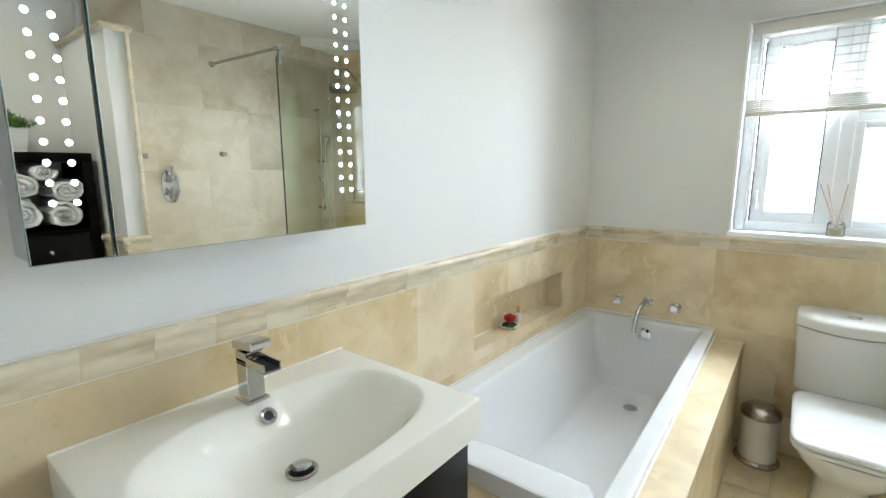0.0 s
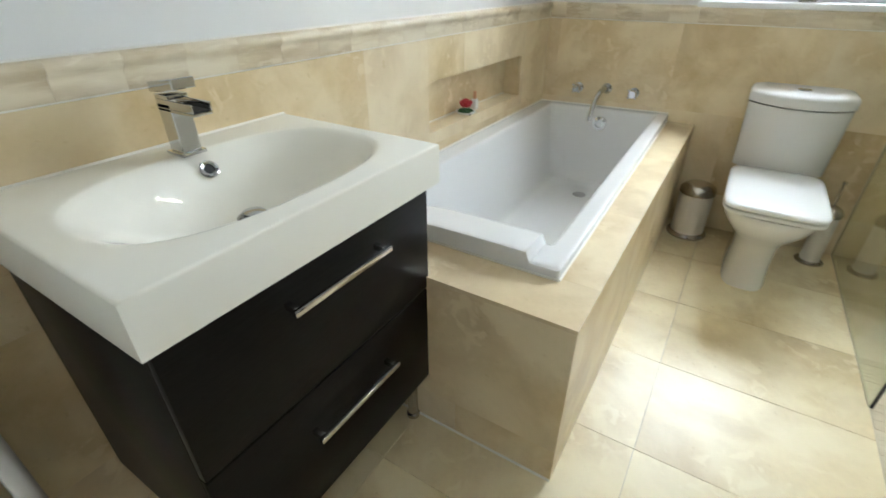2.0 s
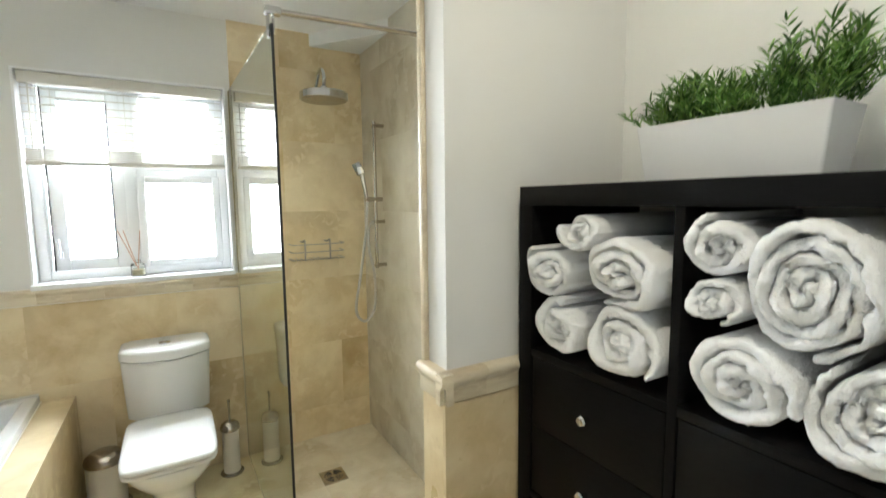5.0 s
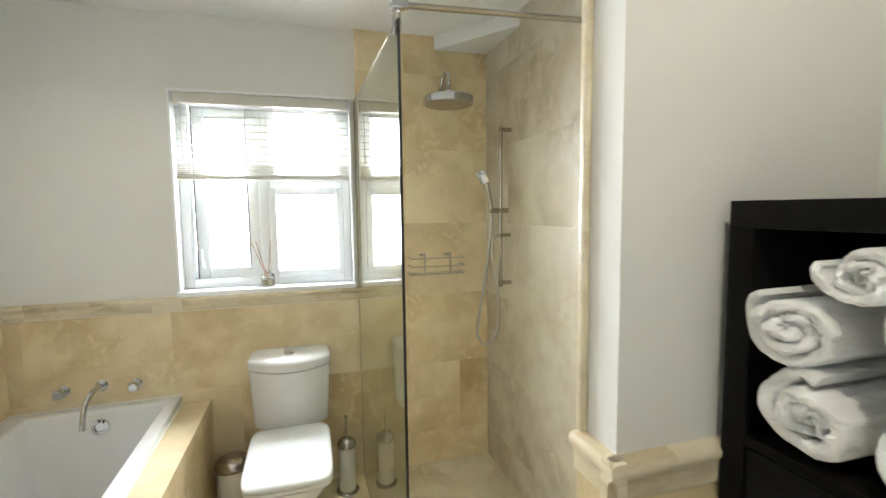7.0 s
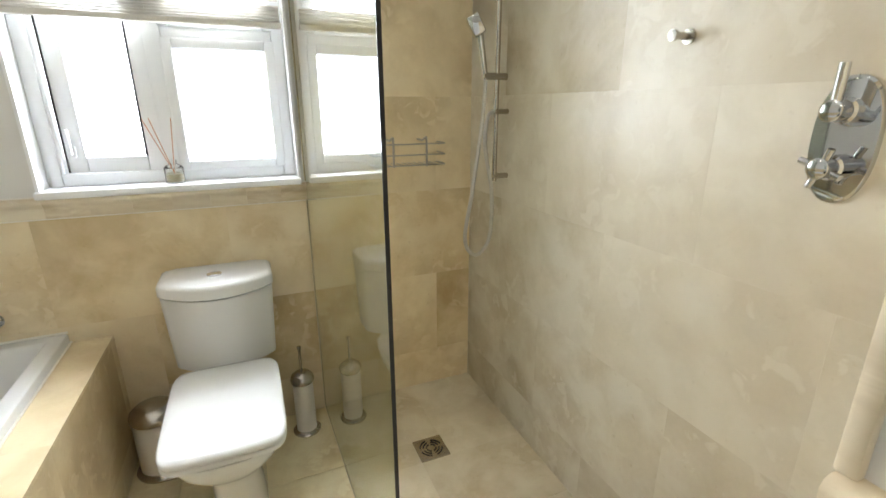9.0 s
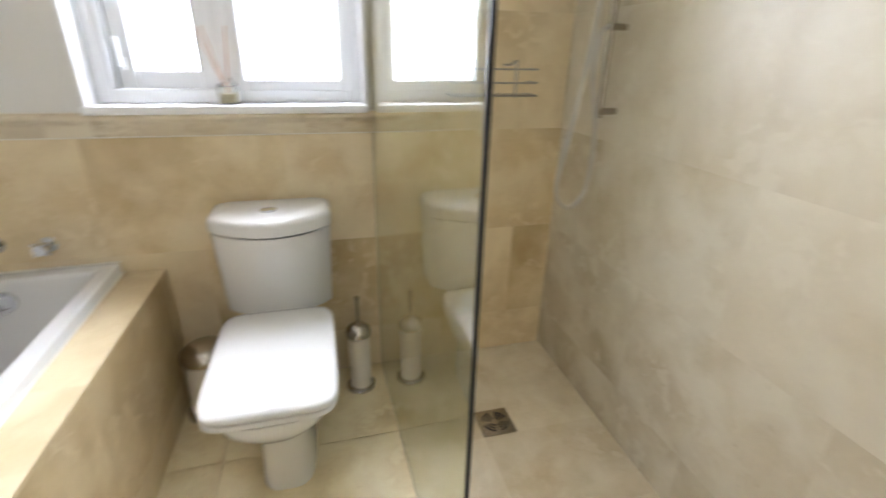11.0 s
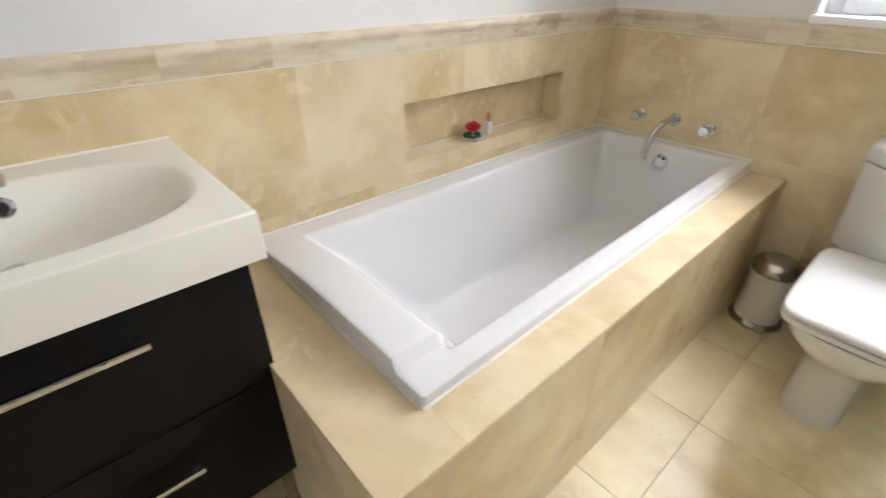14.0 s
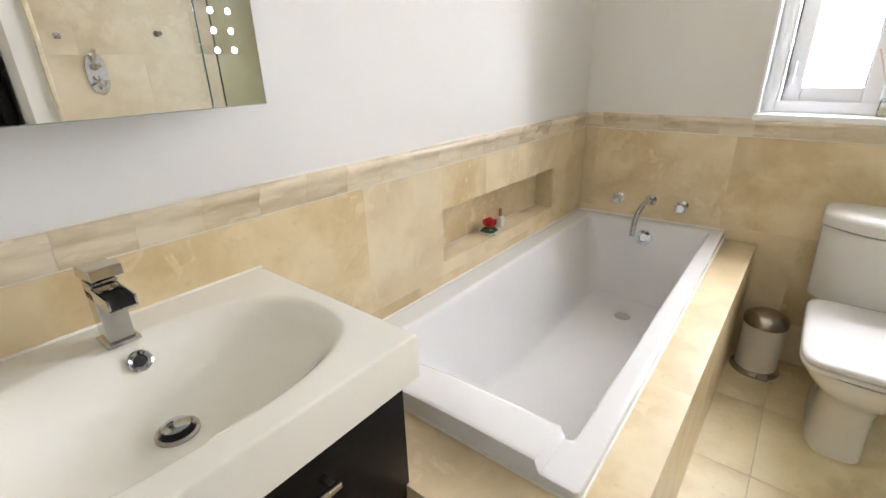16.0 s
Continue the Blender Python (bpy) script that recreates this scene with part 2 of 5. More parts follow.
def lathe(profile, at=(0, 0, 0), m=None, n=32, bm=None):
    """Turned shape from (radius, height) pairs, about z at a place or under the matrix m."""
    bm = bm or bmesh.new()
    m = m or Matrix.Translation(at)
    rings = [[m @ Vector((max(r, 1e-4) * math.cos(2 * math.pi * i / n), max(r, 1e-4) * math.sin(2 * math.pi * i / n), h)) for i in range(n)] for r, h in profile]
    return loft(bm, rings)


def axis_to(p, q):
    """Matrix that puts z along p to q with its origin at p."""
    d = Vector(q) - Vector(p)
    return Matrix.Translation(p) @ d.to_track_quat("Z", "Y").to_matrix().to_4x4()


def rod(p, q, r, n=16, bm=None, r2=None):
    length = (Vector(q) - Vector(p)).length
    return lathe([(r, 0), (r2 or r, length)], m=axis_to(p, q), n=n, bm=bm)


def spline(points, steps=10):
    """Catmull-Rom through the points."""
    pts = [Vector(p) for p in points]
    pts = [2 * pts[0] - pts[1]] + pts + [2 * pts[-1] - pts[-2]]
    out = []
    for i in range(1, len(pts) - 2):
        p0, p1, p2, p3 = pts[i - 1:i + 3]
        for k in range(steps):
            t = k / steps
            out.append(0.5 * ((2 * p1) + (p2 - p0) * t + (2 * p0 - 5 * p1 + 4 * p2 - p3) * t * t + (3 * p1 - p0 - 3 * p2 + p3) * t ** 3))
    out.append(pts[-2])
    return out


def tube(points, r, n=12, bm=None):
    bm = bm or bmesh.new()
    rings, up = [], Vector((0.31, 0.17, 0.93))
    for i, p in enumerate(points):
        d = (points[min(i + 1, len(points) - 1)] - points[max(i - 1, 0)]).normalized()
        side = d.cross(up).normalized()
        up = side.cross(d).normalized()
        rr = r(i / (len(points) - 1)) if callable(r) else r
        rings.append([p + (side * math.cos(2 * math.pi * k / n) + up * math.sin(2 * math.pi * k / n)) * rr for k in range(n)])
    return loft(bm, rings)


def smooth(bm, angle=40):
    bm.normal_update()
    for f in bm.faces:
        f.smooth = True
    for e in bm.edges:
        e.smooth = len(e.link_faces) == 2 and e.calc_face_angle(0) < radians(angle)


def mesh_of(name, bm, material, sharp=40):
    bmesh.ops.recalc_face_normals(bm, faces=bm.faces)
    smooth(bm, sharp)
    me = bpy.data.meshes.new(name)
    bm.to_mesh(me)
    bm.free()
    me.materials.append(material)
    return me


def thing(name, label, category, at=(0, 0, 0), group="", kind=""):
    ob = new(name)
    ob.empty_display_size = 0.05
    ob.location = at
    return tagged(ob, label, category, group, kind)


def part(name, bm, material, parent=None, label="", sharp=40):
    """One mesh object, in world coordinates, under a thing or a part."""
    ob = new(name, mesh_of(name, bm, material, sharp))
    if parent:
        ob.parent = parent
        base = Vector((0, 0, 0))
        up = parent
        while up:
            base += up.location
            up = up.parent
        ob.location = -base
    return tagged(ob, label)


def solid(name, bm, material, label, category, kind="", group="", sharp=40):
    return tagged(part(name, bm, material, sharp=sharp), label, category, group, kind)


def superloop(cx, cy, a, b, n, z, count=64, front=None):
    """Superellipse ring in plan; front: another half length towards -y."""
    out = []
    for i in range(count):
        t = 2 * math.pi * i / count
        c, s = math.cos(t), math.sin(t)
        bb = front if (front and s < 0) else b
        out.append(Vector((cx + a * math.copysign(abs(c) ** (2 / n), c), cy + bb * math.copysign(abs(s) ** (2 / n), s), z)))
    return out


def roundrect(x0, x1, y0, y1, r, z, k=6):
    out = []
    for cx, cy, a0 in ((x1 - r, y1 - r, 0), (x0 + r, y1 - r, 90), (x0 + r, y0 + r, 180), (x1 - r, y0 + r, 270)):
        for i in range(k + 1):
            a = radians(a0 + 90 * i / k)
            out.append(Vector((cx + r * math.cos(a), cy + r * math.sin(a), z)))
    return out


# ---- the room ----
XW, YN, XE, YP = -1.05, 2.56, 1.335, 0.664       # faces of the tiling: basin wall, window wall, shower wall, partition
XB, YS, H = 1.40, -0.93, 2.43                  # wall behind the shelves, wall behind the viewer, ceiling
T = 0.012                                      # tile thickness
RAIL0, RAIL1 = 1.005, 1.078                    # dado moulding
WX0, WX1, WZ0, WZ1 = -0.293, 0.568, 1.076, 2.078  # window opening
NY0, NY1, NZ0, NZ1 = 1.398, 2.23, 0.650, 0.848  # niche

bm = boxm(XW - 0.2, XB + 0.2, YS - 0.2, YN + 0.3, -0.12, -0.012)
floor = solid("floor", bm, GROUT, "cream honed travertine tile floor with fine grout joints", "floor", "structure")
solid("ceiling", boxm(XW - 0.2, XB + 0.2, YS - 0.2, YN + 0.3, H, H + 0.1), CEIL, "plain white painted ceiling", "ceiling", "structure")

bm = bmesh.new()
a, b = XW - 0.25, XW - T
for y0, y1, z0, z1 in ((YS - 0.2, NY0 - 0.012, 0, H), (NY1 + 0.012, YN + 0.3, 0, H), (NY0 - 0.012, NY1 + 0.012, 0, NZ0 - 0.012), (NY0 - 0.012, NY1 + 0.012, NZ1 + 0.012, H)):
    box(bm, a, b, y0, y1, z0, z1)
box(bm, a, XW - 0.107, NY0 - 0.012, NY1 + 0.012, NZ0 - 0.012, NZ1 + 0.012)
wall_west = solid("wall_west", bm, PAINT, "white painted wall above travertine tiling with a recessed niche", "wall", "structure")

bm = bmesh.new()
a, b = YN + T, YN + 0.25
for x0, x1, z0, z1 in ((XW - T, WX0, 0, H), (WX1, XB + 0.2, 0, H), (WX0, WX1, 0, WZ0), (WX0, WX1, WZ1, H)):
    box(bm, x0, x1, a, b, z0, z1)
wall_north = solid("wall_north", bm, PAINT, "white painted window wall above travertine tiling", "wall", "structure")
wall_east = solid("wall_east", boxm(XE + T, XB + 0.25, 0.76, YN + T, 0, H), PAINT, "shower wall clad in travertine to the ceiling", "wall", "structure")
solid("wall_back", boxm(XB, XB + 0.2, YS, 0.76, 0, H), PAINT, "plain white painted wall behind the shelving unit", "wall", "structure")
solid("wall_south", boxm(XW - 0.2, XB, YS - 0.2, YS, 0, H), PAINT, "plain white painted wall", "wall", "structure")
PX, PTOP = 0.800, 2.075
partition = solid("partition_wall", boxm(PX + T, XB, YP + T, 0.760, 0, PTOP), PAINT, "white partition wall with travertine lower half and moulded cap", "wall", "structure")
part("cap", boxm(PX - 0.02, XB, YP - 0.012, 0.790, PTOP, PTOP + 0.028, 0.01, 3), TILE_RAIL, partition, "cream stone capping")
bm = bmesh.new()
tri = [(1.028, YN), (XE, YN), (XE, 2.13)]
loft(bm, [[Vector((x, y, z)) for x, y in tri] for z in (2.36, H)])
solid("soffit", bm, CEIL, "white boxed-in corner under the ceiling", "soffit", "structure")

WEST_TURN = -0.025                             # the basin wall runs slightly out of square


def west(y):
    """Face of the basin wall's tiling at y."""
    return XW + 0.005 - WEST_TURN * (y - 1.2)


# niche lining
for x0, x1, y0, y1, z0, z1 in ((XW - 0.107, XW - 0.095, NY0, NY1, NZ0, NZ1), (XW - 0.107, XW - T, NY0 - T, NY1 + T, NZ0 - T, NZ0), (XW - 0.107, XW - T, NY0 - T, NY1 + T, NZ1, NZ1 + T),
                               (XW - 0.107, XW - T, NY0 - T, NY0, NZ0, NZ1), (XW - 0.107, XW - T, NY1, NY1 + T, NZ0, NZ1)):
    part("tile", boxm(x0, x1, y0, y1, z0, z1), TILE, wall_west)
part("sealant", boxm(XW - 0.095, XW - 0.090, NY0, NY1, NZ0, NZ0 + 0.006, 0.002), SEALANT, wall_west, "white silicone joint")

# ---- window, blind and what stands on the sill ----
window = thing("window_1", "white plastic casement window with frosted panes and one leaf ajar", "window", ((WX0 + WX1) / 2, YN + 0.1, WZ0), kind="structure")
bm = bmesh.new()
for x0, x1, z0, z1 in ((WX0, WX0 + 0.010, WZ0, WZ1), (WX1 - 0.010, WX1, WZ0, WZ1), (WX0 + 0.010, WX1 - 0.010, WZ1 - 0.010, WZ1)):
    box(bm, x0, x1, YN - 0.005, YN + 0.13, z0, z1)
part("reveal", bm, REVEAL, window)
part("window_sill", boxm(WX0 - 0.004, WX1, YN - 0.022, YN + 0.13, WZ0 - 0.004, WZ0 + 0.022, 0.005), REVEAL, window, "white painted window board")
FX0, FX1, FZ0, FZ1, FY = WX0 + 0.010, WX1 - 0.010, WZ0 + 0.022, WZ1 - 0.010, YN + 0.085
MX, TZ = 0.115, 1.625


def sash_ring(x0, x1, z0, z1, w, y0, y1, bev=0.006):
    bm = bmesh.new()
    for a0, a1, c0, c1 in ((x0, x0 + w, z0, z1), (x1 - w, x1, z0, z1), (x0 + w, x1 - w, z0, z0 + w), (x0 + w, x1 - w, z1 - w, z1)):
        box(bm, a0, a1, y0, y1, c0, c1, bev)
    return bm


part("frame_liner", boxm(FX0 + 0.045, FX0 + 0.056, FY + 0.004, FY + 0.055, FZ0 + 0.045, FZ1 - 0.045, 0.003), UPVC, window)
wf = part("window_frame", sash_ring(FX0, FX1, FZ0, FZ1, 0.045, FY, FY + 0.06), UPVC, window)
part("mullion", boxm(MX - 0.028, MX + 0.028, FY, FY + 0.06, FZ0 + 0.045, FZ1 - 0.045, 0.005), UPVC, window)
part("transom", boxm(MX + 0.028, FX1 - 0.045, FY, FY + 0.06, TZ - 0.02, TZ + 0.025, 0.005), UPVC, window)
for z0, z1 in ((FZ0 + 0.04, TZ - 0.016), (TZ + 0.020, FZ1 - 0.04)):
    s = part("sash", sash_ring(MX + 0.022, FX1 - 0.038, z0, z1, 0.036, FY - 0.012, FY + 0.045), UPVC, window)
    pane = part("pane", boxm(MX + 0.05, FX1 - 0.066, FY + 0.012, FY + 0.02, z0 + 0.03, z1 - 0.03), FROST, s, "frosted glass pane")
    pane.visible_shadow = False
    g = part("gasket", sash_ring(MX + 0.056, FX1 - 0.072, z0 + 0.034, z1 - 0.034, 0.004, FY + 0.008, FY + 0.012, 0), RUBBER, s, "thin black gasket")
# the leaf that stands ajar is hinged at the mullion
LW, LH = MX - 0.02 - (FX0 + 0.062), FZ1 - FZ0 - 0.08
turn = Matrix.Translation((MX - 0.02, FY + 0.03, FZ0 + 0.04)) @ Matrix.Rotation(radians(-5), 4, "Z")
bm = sash_ring(-LW, 0, 0, LH, 0.060, -0.02, 0.035)
bmesh.ops.transform(bm, matrix=turn, verts=bm.verts)
leaf = part("sash", bm, UPVC, window, "casement leaf standing ajar")
bm = boxm(-LW + 0.054, -0.054, 0.004, 0.012, 0.054, LH - 0.054)
bmesh.ops.transform(bm, matrix=turn, verts=bm.verts)
pane = part("pane", bm, FROST, leaf, "frosted glass pane")
pane.visible_shadow = False
bm = bmesh.new()
box(bm, -LW - 0.004, -LW + 0.001, -0.021, 0.03, 0.0, LH)
box(bm, -0.065, -0.061, -0.022, 0.004, 0.06, LH - 0.06)
box(bm, -LW + 0.06, -0.06, -0.022, 0.004, LH - 0.064, LH - 0.061)
bmesh.ops.transform(bm, matrix=turn, verts=bm.verts)
part("gasket", bm, RUBBER, leaf, "thin black gasket")
bm = boxm(-LW + 0.012, -LW + 0.036, -0.034, -0.02, 0.06, 0.10, 0.004)
box(bm, -LW + 0.016, -LW + 0.030, -0.052, -0.034, 0.07, 0.16, 0.005)
bmesh.ops.transform(bm, matrix=turn, verts=bm.verts)
part("handle", bm, UPVC, leaf, "white window handle")

blind = thing("venetian_blind", "cream venetian blind half drawn up in the window", "blind", ((WX0 + WX1) / 2, YN + 0.035, WZ1 - 0.012))
BX0, BX1, BY = WX0 + 0.018, WX1 - 0.018, YN + 0.030
part("head_rail", boxm(BX0, BX1, BY - 0.025, BY + 0.02, WZ1 - 0.062, WZ1 - 0.012, 0.003), BLIND, blind)
slat_mesh = None
for i in range(8):
    z = 1.745 + i * 0.036
    bm = bmesh.new()
    prof = [(-0.0125, -0.0016), (-0.006, 0.0), (0.0, 0.0006), (0.006, 0.0), (0.0125, -0.0016), (0.0125, -0.0009), (0.006, 0.0007), (0.0, 0.0013), (-0.006, 0.0007), (-0.0125, -0.0009)]
    prof = [(a * 0.95 - c * 0.3, c * 0.95 + a * 0.3) for a, c in prof]
    loft(bm, [[Vector((x, BY + a, z + c)) for a, c in prof] for x in (BX0 + 0.004, BX1 - 0.004)])
    part("slat", bm, BLIND, blind)
for i in range(6):
    part("slat", boxm(BX0 + 0.003, BX1 - 0.003, BY - 0.0135, BY + 0.0135, 1.673 + i * 0.0092, 1.6782 + i * 0.0092, 0.001, 1), BLIND, blind)
part("bottom_rail", boxm(BX0, BX1, BY - 0.015, BY + 0.015, 1.650, 1.670, 0.003), BLIND, blind)
for x in (BX0 + 0.11, MX, BX1 - 0.11):
    part("cord", rod((x, BY - 0.014, 1.66), (x, BY - 0.014, WZ1 - 0.06), 0.0012, 6), CORD, blind)
for x, dz in ((BX0 + 0.035, 1.20),):
    part("tilt_wand", rod((x, BY - 0.02, 2.03), (x, BY - 0.02, 1.72), 0.003, 8), CORD, blind)

dx, dy, dz = 0.118, YN + 0.045, WZ0 + 0.022
diff = thing("reed_diffuser", "glass reed diffuser with pale oil on the window board", "diffuser", (dx, dy, dz))
bt = part("bottle", lathe([(0.001, 0.001), (0.030, 0.001), (0.033, 0.006), (0.033, 0.055), (0.028, 0.064), (0.013, 0.070), (0.013, 0.084), (0.010, 0.084), (0.010, 0.070), (0.029, 0.055), (0.029, 0.006), (0.001, 0.006)], (dx, dy, dz)), VIAL, diff)
bt.visible_shadow = False
part("oil", lathe([(0.001, 0.0065), (0.0285, 0.0065), (0.0285, 0.034), (0.001, 0.034)], (dx, dy, dz)), OIL, diff, "pale yellow oil")
for k, (ax, ay) in enumerate(((-0.075, 0.0), (0.02, -0.02), (-0.05, -0.018))):
    part("reed", rod((dx - ax * 0.12, dy - ay * 0.12, dz + 0.012), (dx + ax, dy + ay, dz + 0.235), 0.0016, 6), REED, diff)

# ---- bath ----
RZ, DZ, DY = 0.594, 0.538, 0.675
deck = thing("bath_deck", "travertine tiled surround that boxes in the bath", "bath surround", (-0.6, 1.6, 0), kind="structure")
bm = bmesh.new()
box(bm, XW, -0.187, DY + T, 0.85, 0, DZ - T)
box(bm, -0.30, -0.187, 0.85, YN, 0, DZ - T)
part("core", bm, GROUT, deck)
bead = rod((XW, DY - 0.001, 0.001), (-0.176, DY - 0.001, 0.001), 0.0045, 8)
part("sealant", bead, SEALANT, deck, "white silicone bead at the floor")

bath = thing("bathtub", "white acrylic rectangular bath with a sloping end and flat rim", "bathtub", (-0.66, 1.69, DZ))
ox0, ox1, oy0, oy1 = XW + 0.002, -0.279, 0.836, YN - 0.002
STEP0, STEP1 = -0.374, -0.360


def rim_height(x, y):
    """The rim is low beside the wall and higher at the head end, where it drops in a short step to the open side."""
    u = (x - ox0) / (ox1 - ox0)
    v = (y - oy0) / (oy1 - oy0)
    low = (0.553 + 0.010 * v) * (1 - u) + (0.566 + 0.010 * v) * u
    head = 0.556 * (1 - min(1.0, u / 0.5)) + RZ * min(1.0, u / 0.5)
    near = 1 - min(1.0, max(0.0, (y - oy0 - 0.10) / 0.30))
    step = min(1.0, max(0.0, (x - STEP0) / (STEP1 - STEP0)))
    return low + (head - low) * near * (1 - step)


def rim_ring(x0, x1, y0, y1, r, z, k=6):
    """Rounded rectangle that follows the rim's height, with points of its own at the step and along the sides."""
    pts = roundrect(x0, x1, y0, y1, r, z, k)
    s0, s1 = min(STEP0, x1 - r - 0.016), min(STEP1, x1 - r - 0.001)
    n = k + 1
    north = [Vector((s1 + (s0 - s1) * q, y1, z)) for q in (0.0, 1.0)] + [Vector((s0 + (x0 + r - s0) * q, y1, z)) for q in (0.25, 0.5, 0.75)]
    side_w = [Vector((x0, y1 - r + (y0 - y1 + 2 * r) * q, z)) for q in (0.2, 0.4, 0.6, 0.75, 0.85, 0.95)]
    south = [Vector((x0 + r + (s0 - x0 - r) * q, y0, z)) for q in (0.25, 0.5, 0.75)] + [Vector((s0 + (s1 - s0) * q, y0, z)) for q in (0.0, 0.5, 1.0)]
    pts = pts[:n] + north + pts[n:2 * n] + side_w + pts[2 * n:3 * n] + south + pts[3 * n:]
    for p in pts:
        hold = min(1.0, max(0.0, (z - 0.42) / (RZ - 0.016 - 0.42)))
        p.z = z + (rim_height(p.x, p.y) - RZ) * hold
        u = (p.x - ox0) / (ox1 - ox0)
        p.x += (west(p.y) - XW) * (1 - u) - 0.028 * (p.y - oy0) / (oy1 - oy0) * u
    return pts


def tub_ring(w, e, s_, n_, r, z):
    return rim_ring(ox0 + w, ox1 - e, oy0 + s_, oy1 - n_, r, z)


bm = bmesh.new()
rings = [tub_ring(0, 0, 0, 0, 0.012, DZ - 0.01), tub_ring(0, 0, 0, 0, 0.012, RZ - 0.008), tub_ring(0.002, 0.002, 0.002, 0.002, 0.012, RZ - 0.002), tub_ring(0.007, 0.007, 0.007, 0.007, 0.012, RZ),
         tub_ring(0.014, 0.014, 0.014, 0.014, 0.012, RZ), tub_ring(0.080, 0.052, 0.108, 0.046, 0.012, RZ), tub_ring(0.086, 0.057, 0.115, 0.052, 0.012, RZ - 0.0008),
         tub_ring(0.092, 0.061, 0.124, 0.058, 0.013, RZ - 0.005), tub_ring(0.097, 0.065, 0.132, 0.062, 0.014, RZ - 0.016), tub_ring(0.106, 0.073, 0.160, 0.068, 0.030, 0.52),
         tub_ring(0.134, 0.092, 0.25, 0.082, 0.055, 0.40), tub_ring(0.166, 0.105, 0.36, 0.102, 0.065, 0.25), tub_ring(0.180, 0.112, 0.41, 0.112, 0.07, 0.195),
         tub_ring(0.192, 0.122, 0.44, 0.124, 0.07, 0.168), tub_ring(0.212, 0.142, 0.47, 0.146, 0.07, 0.156), tub_ring(0.25, 0.18, 0.52, 0.19, 0.07, 0.152)]
loft(bm, rings, cap0=False)
part("tub", bm, ACRYLIC, bath, sharp=35)
bm = rod((west(oy0), oy0 - 0.001, DZ + 0.001), (ox1, oy0 - 0.001, DZ + 0.001), 0.004, 8)
rod((ox1 + 0.001, oy0, DZ + 0.001), (ox1 - 0.027, oy1, DZ + 0.001), 0.004, 8, bm)
part("sealant", bm, SEALANT, bath, "white silicone bead")
bm = rod((west(oy0) + 0.002, oy0 + 0.01, 0.554), (west(oy1) + 0.002, oy1, 0.565), 0.0045, 8)
rod((west(oy1), oy1 - 0.001, 0.565), (ox1 - 0.03, oy1 - 0.001, 0.578), 0.0045, 8, bm)
part("sealant", bm, SEALANT, bath, "white silicone bead")
part("waste", lathe([(0.001, 0.004), (0.022, 0.005), (0.034, 0.003), (0.036, 0.0)], (-0.625, 2.262, 0.153)), CHROME, bath, "chrome plug")
ofl = axis_to((-0.635, oy1 - 0.070, 0.495), (-0.635, oy1 - 0.2, 0.508))
part("overflow", lathe([(0.036, -0.006), (0.038, 0.006), (0.036, 0.012), (0.022, 0.014), (0.020, 0.008), (0.001, 0.008)], m=ofl), CHROME, bath, "round chrome overflow cover")


def bath_valve(x, label):
    t = thing("bath_tap", label, "tap", (x, YN, 0.660), group="taps over the bath")
    m = axis_to((x, YN, 0.660), (x, YN - 1, 0.660))
    part("rosette", lathe([(0.026, 0), (0.027, 0.004), (0.022, 0.010), (0.012, 0.014), (0.012, 0.030), (0.001, 0.030)], m=m), CHROME, t)
    part("knob", lathe([(0.014, 0.028), (0.019, 0.031), (0.021, 0.040), (0.021, 0.056), (0.018, 0.061), (0.001, 0.062)], m=m), CHROME, t)
    bm = bmesh.new()
    for k in range(2):
        a = radians(45 + 90 * k)
        v = Vector((math.cos(a), 0, math.sin(a))) * 0.03
        p = Vector((x, YN - 0.048, 0.660))
        rod(p - v, p + v, 0.0055, 10, bm)
    part("cross_handle", bm, CHROME, t)
    return t


bath_valve(-0.800, "chrome wall tap with cross handle above the bath")
bath_valve(-0.500, "chrome wall tap with cross handle above the bath")
spout = thing("bath_spout", "chrome swan-neck wall spout above the bath", "spout", (-0.645, YN, 0.668))
part("rosette", lathe([(0.027, 0), (0.028, 0.005), (0.022, 0.012), (0.016, 0.02), (0.001, 0.02)], m=axis_to((-0.645, YN, 0.668), (-0.645, YN - 1, 0.668))), CHROME, spout)
part("neck", tube(spline([(-0.645, YN - 0.005, 0.668), (-0.648, YN - 0.05, 0.672), (-0.656, YN - 0.10, 0.660), (-0.664, YN - 0.145, 0.615), (-0.668, YN - 0.165, 0.555), (-0.669, YN - 0.168, 0.525)]), 0.0125), CHROME, spout)

# small things in the niche
rose = thing("rose_candle", "small red rose ornament on green leaves in a white saucer", "ornament", (-1.072, 1.750, NZ0))
rx, ry = -1.072, 1.750
part("saucer", lathe([(0.001, 0.0), (0.030, 0.0), (0.044, 0.006), (0.047, 0.013), (0.043, 0.013), (0.030, 0.006), (0.001, 0.006)], (rx, ry, NZ0)), CLOTH, rose, "white saucer")
bm = bmesh.new()
for k in range(26):
    a, r = random.uniform(0, 6.28), random.uniform(0.012, 0.036)
    p = Vector((rx + r * math.cos(a), ry + r * math.sin(a), NZ0 + 0.007 + 0.5 * (0.04 - r)))
    m = Matrix.Translation(p) @ Euler((random.uniform(-0.8, 0.8), random.uniform(-0.8, 0.8), a)).to_matrix().to_4x4() @ Matrix.Diagonal((0.012, 0.008, 0.006, 1))
    bmesh.ops.create_icosphere(bm, subdivisions=1, radius=1, matrix=m)
part("leaves", bm, MOSS, rose, "dark green leaves")
bm = bmesh.new()
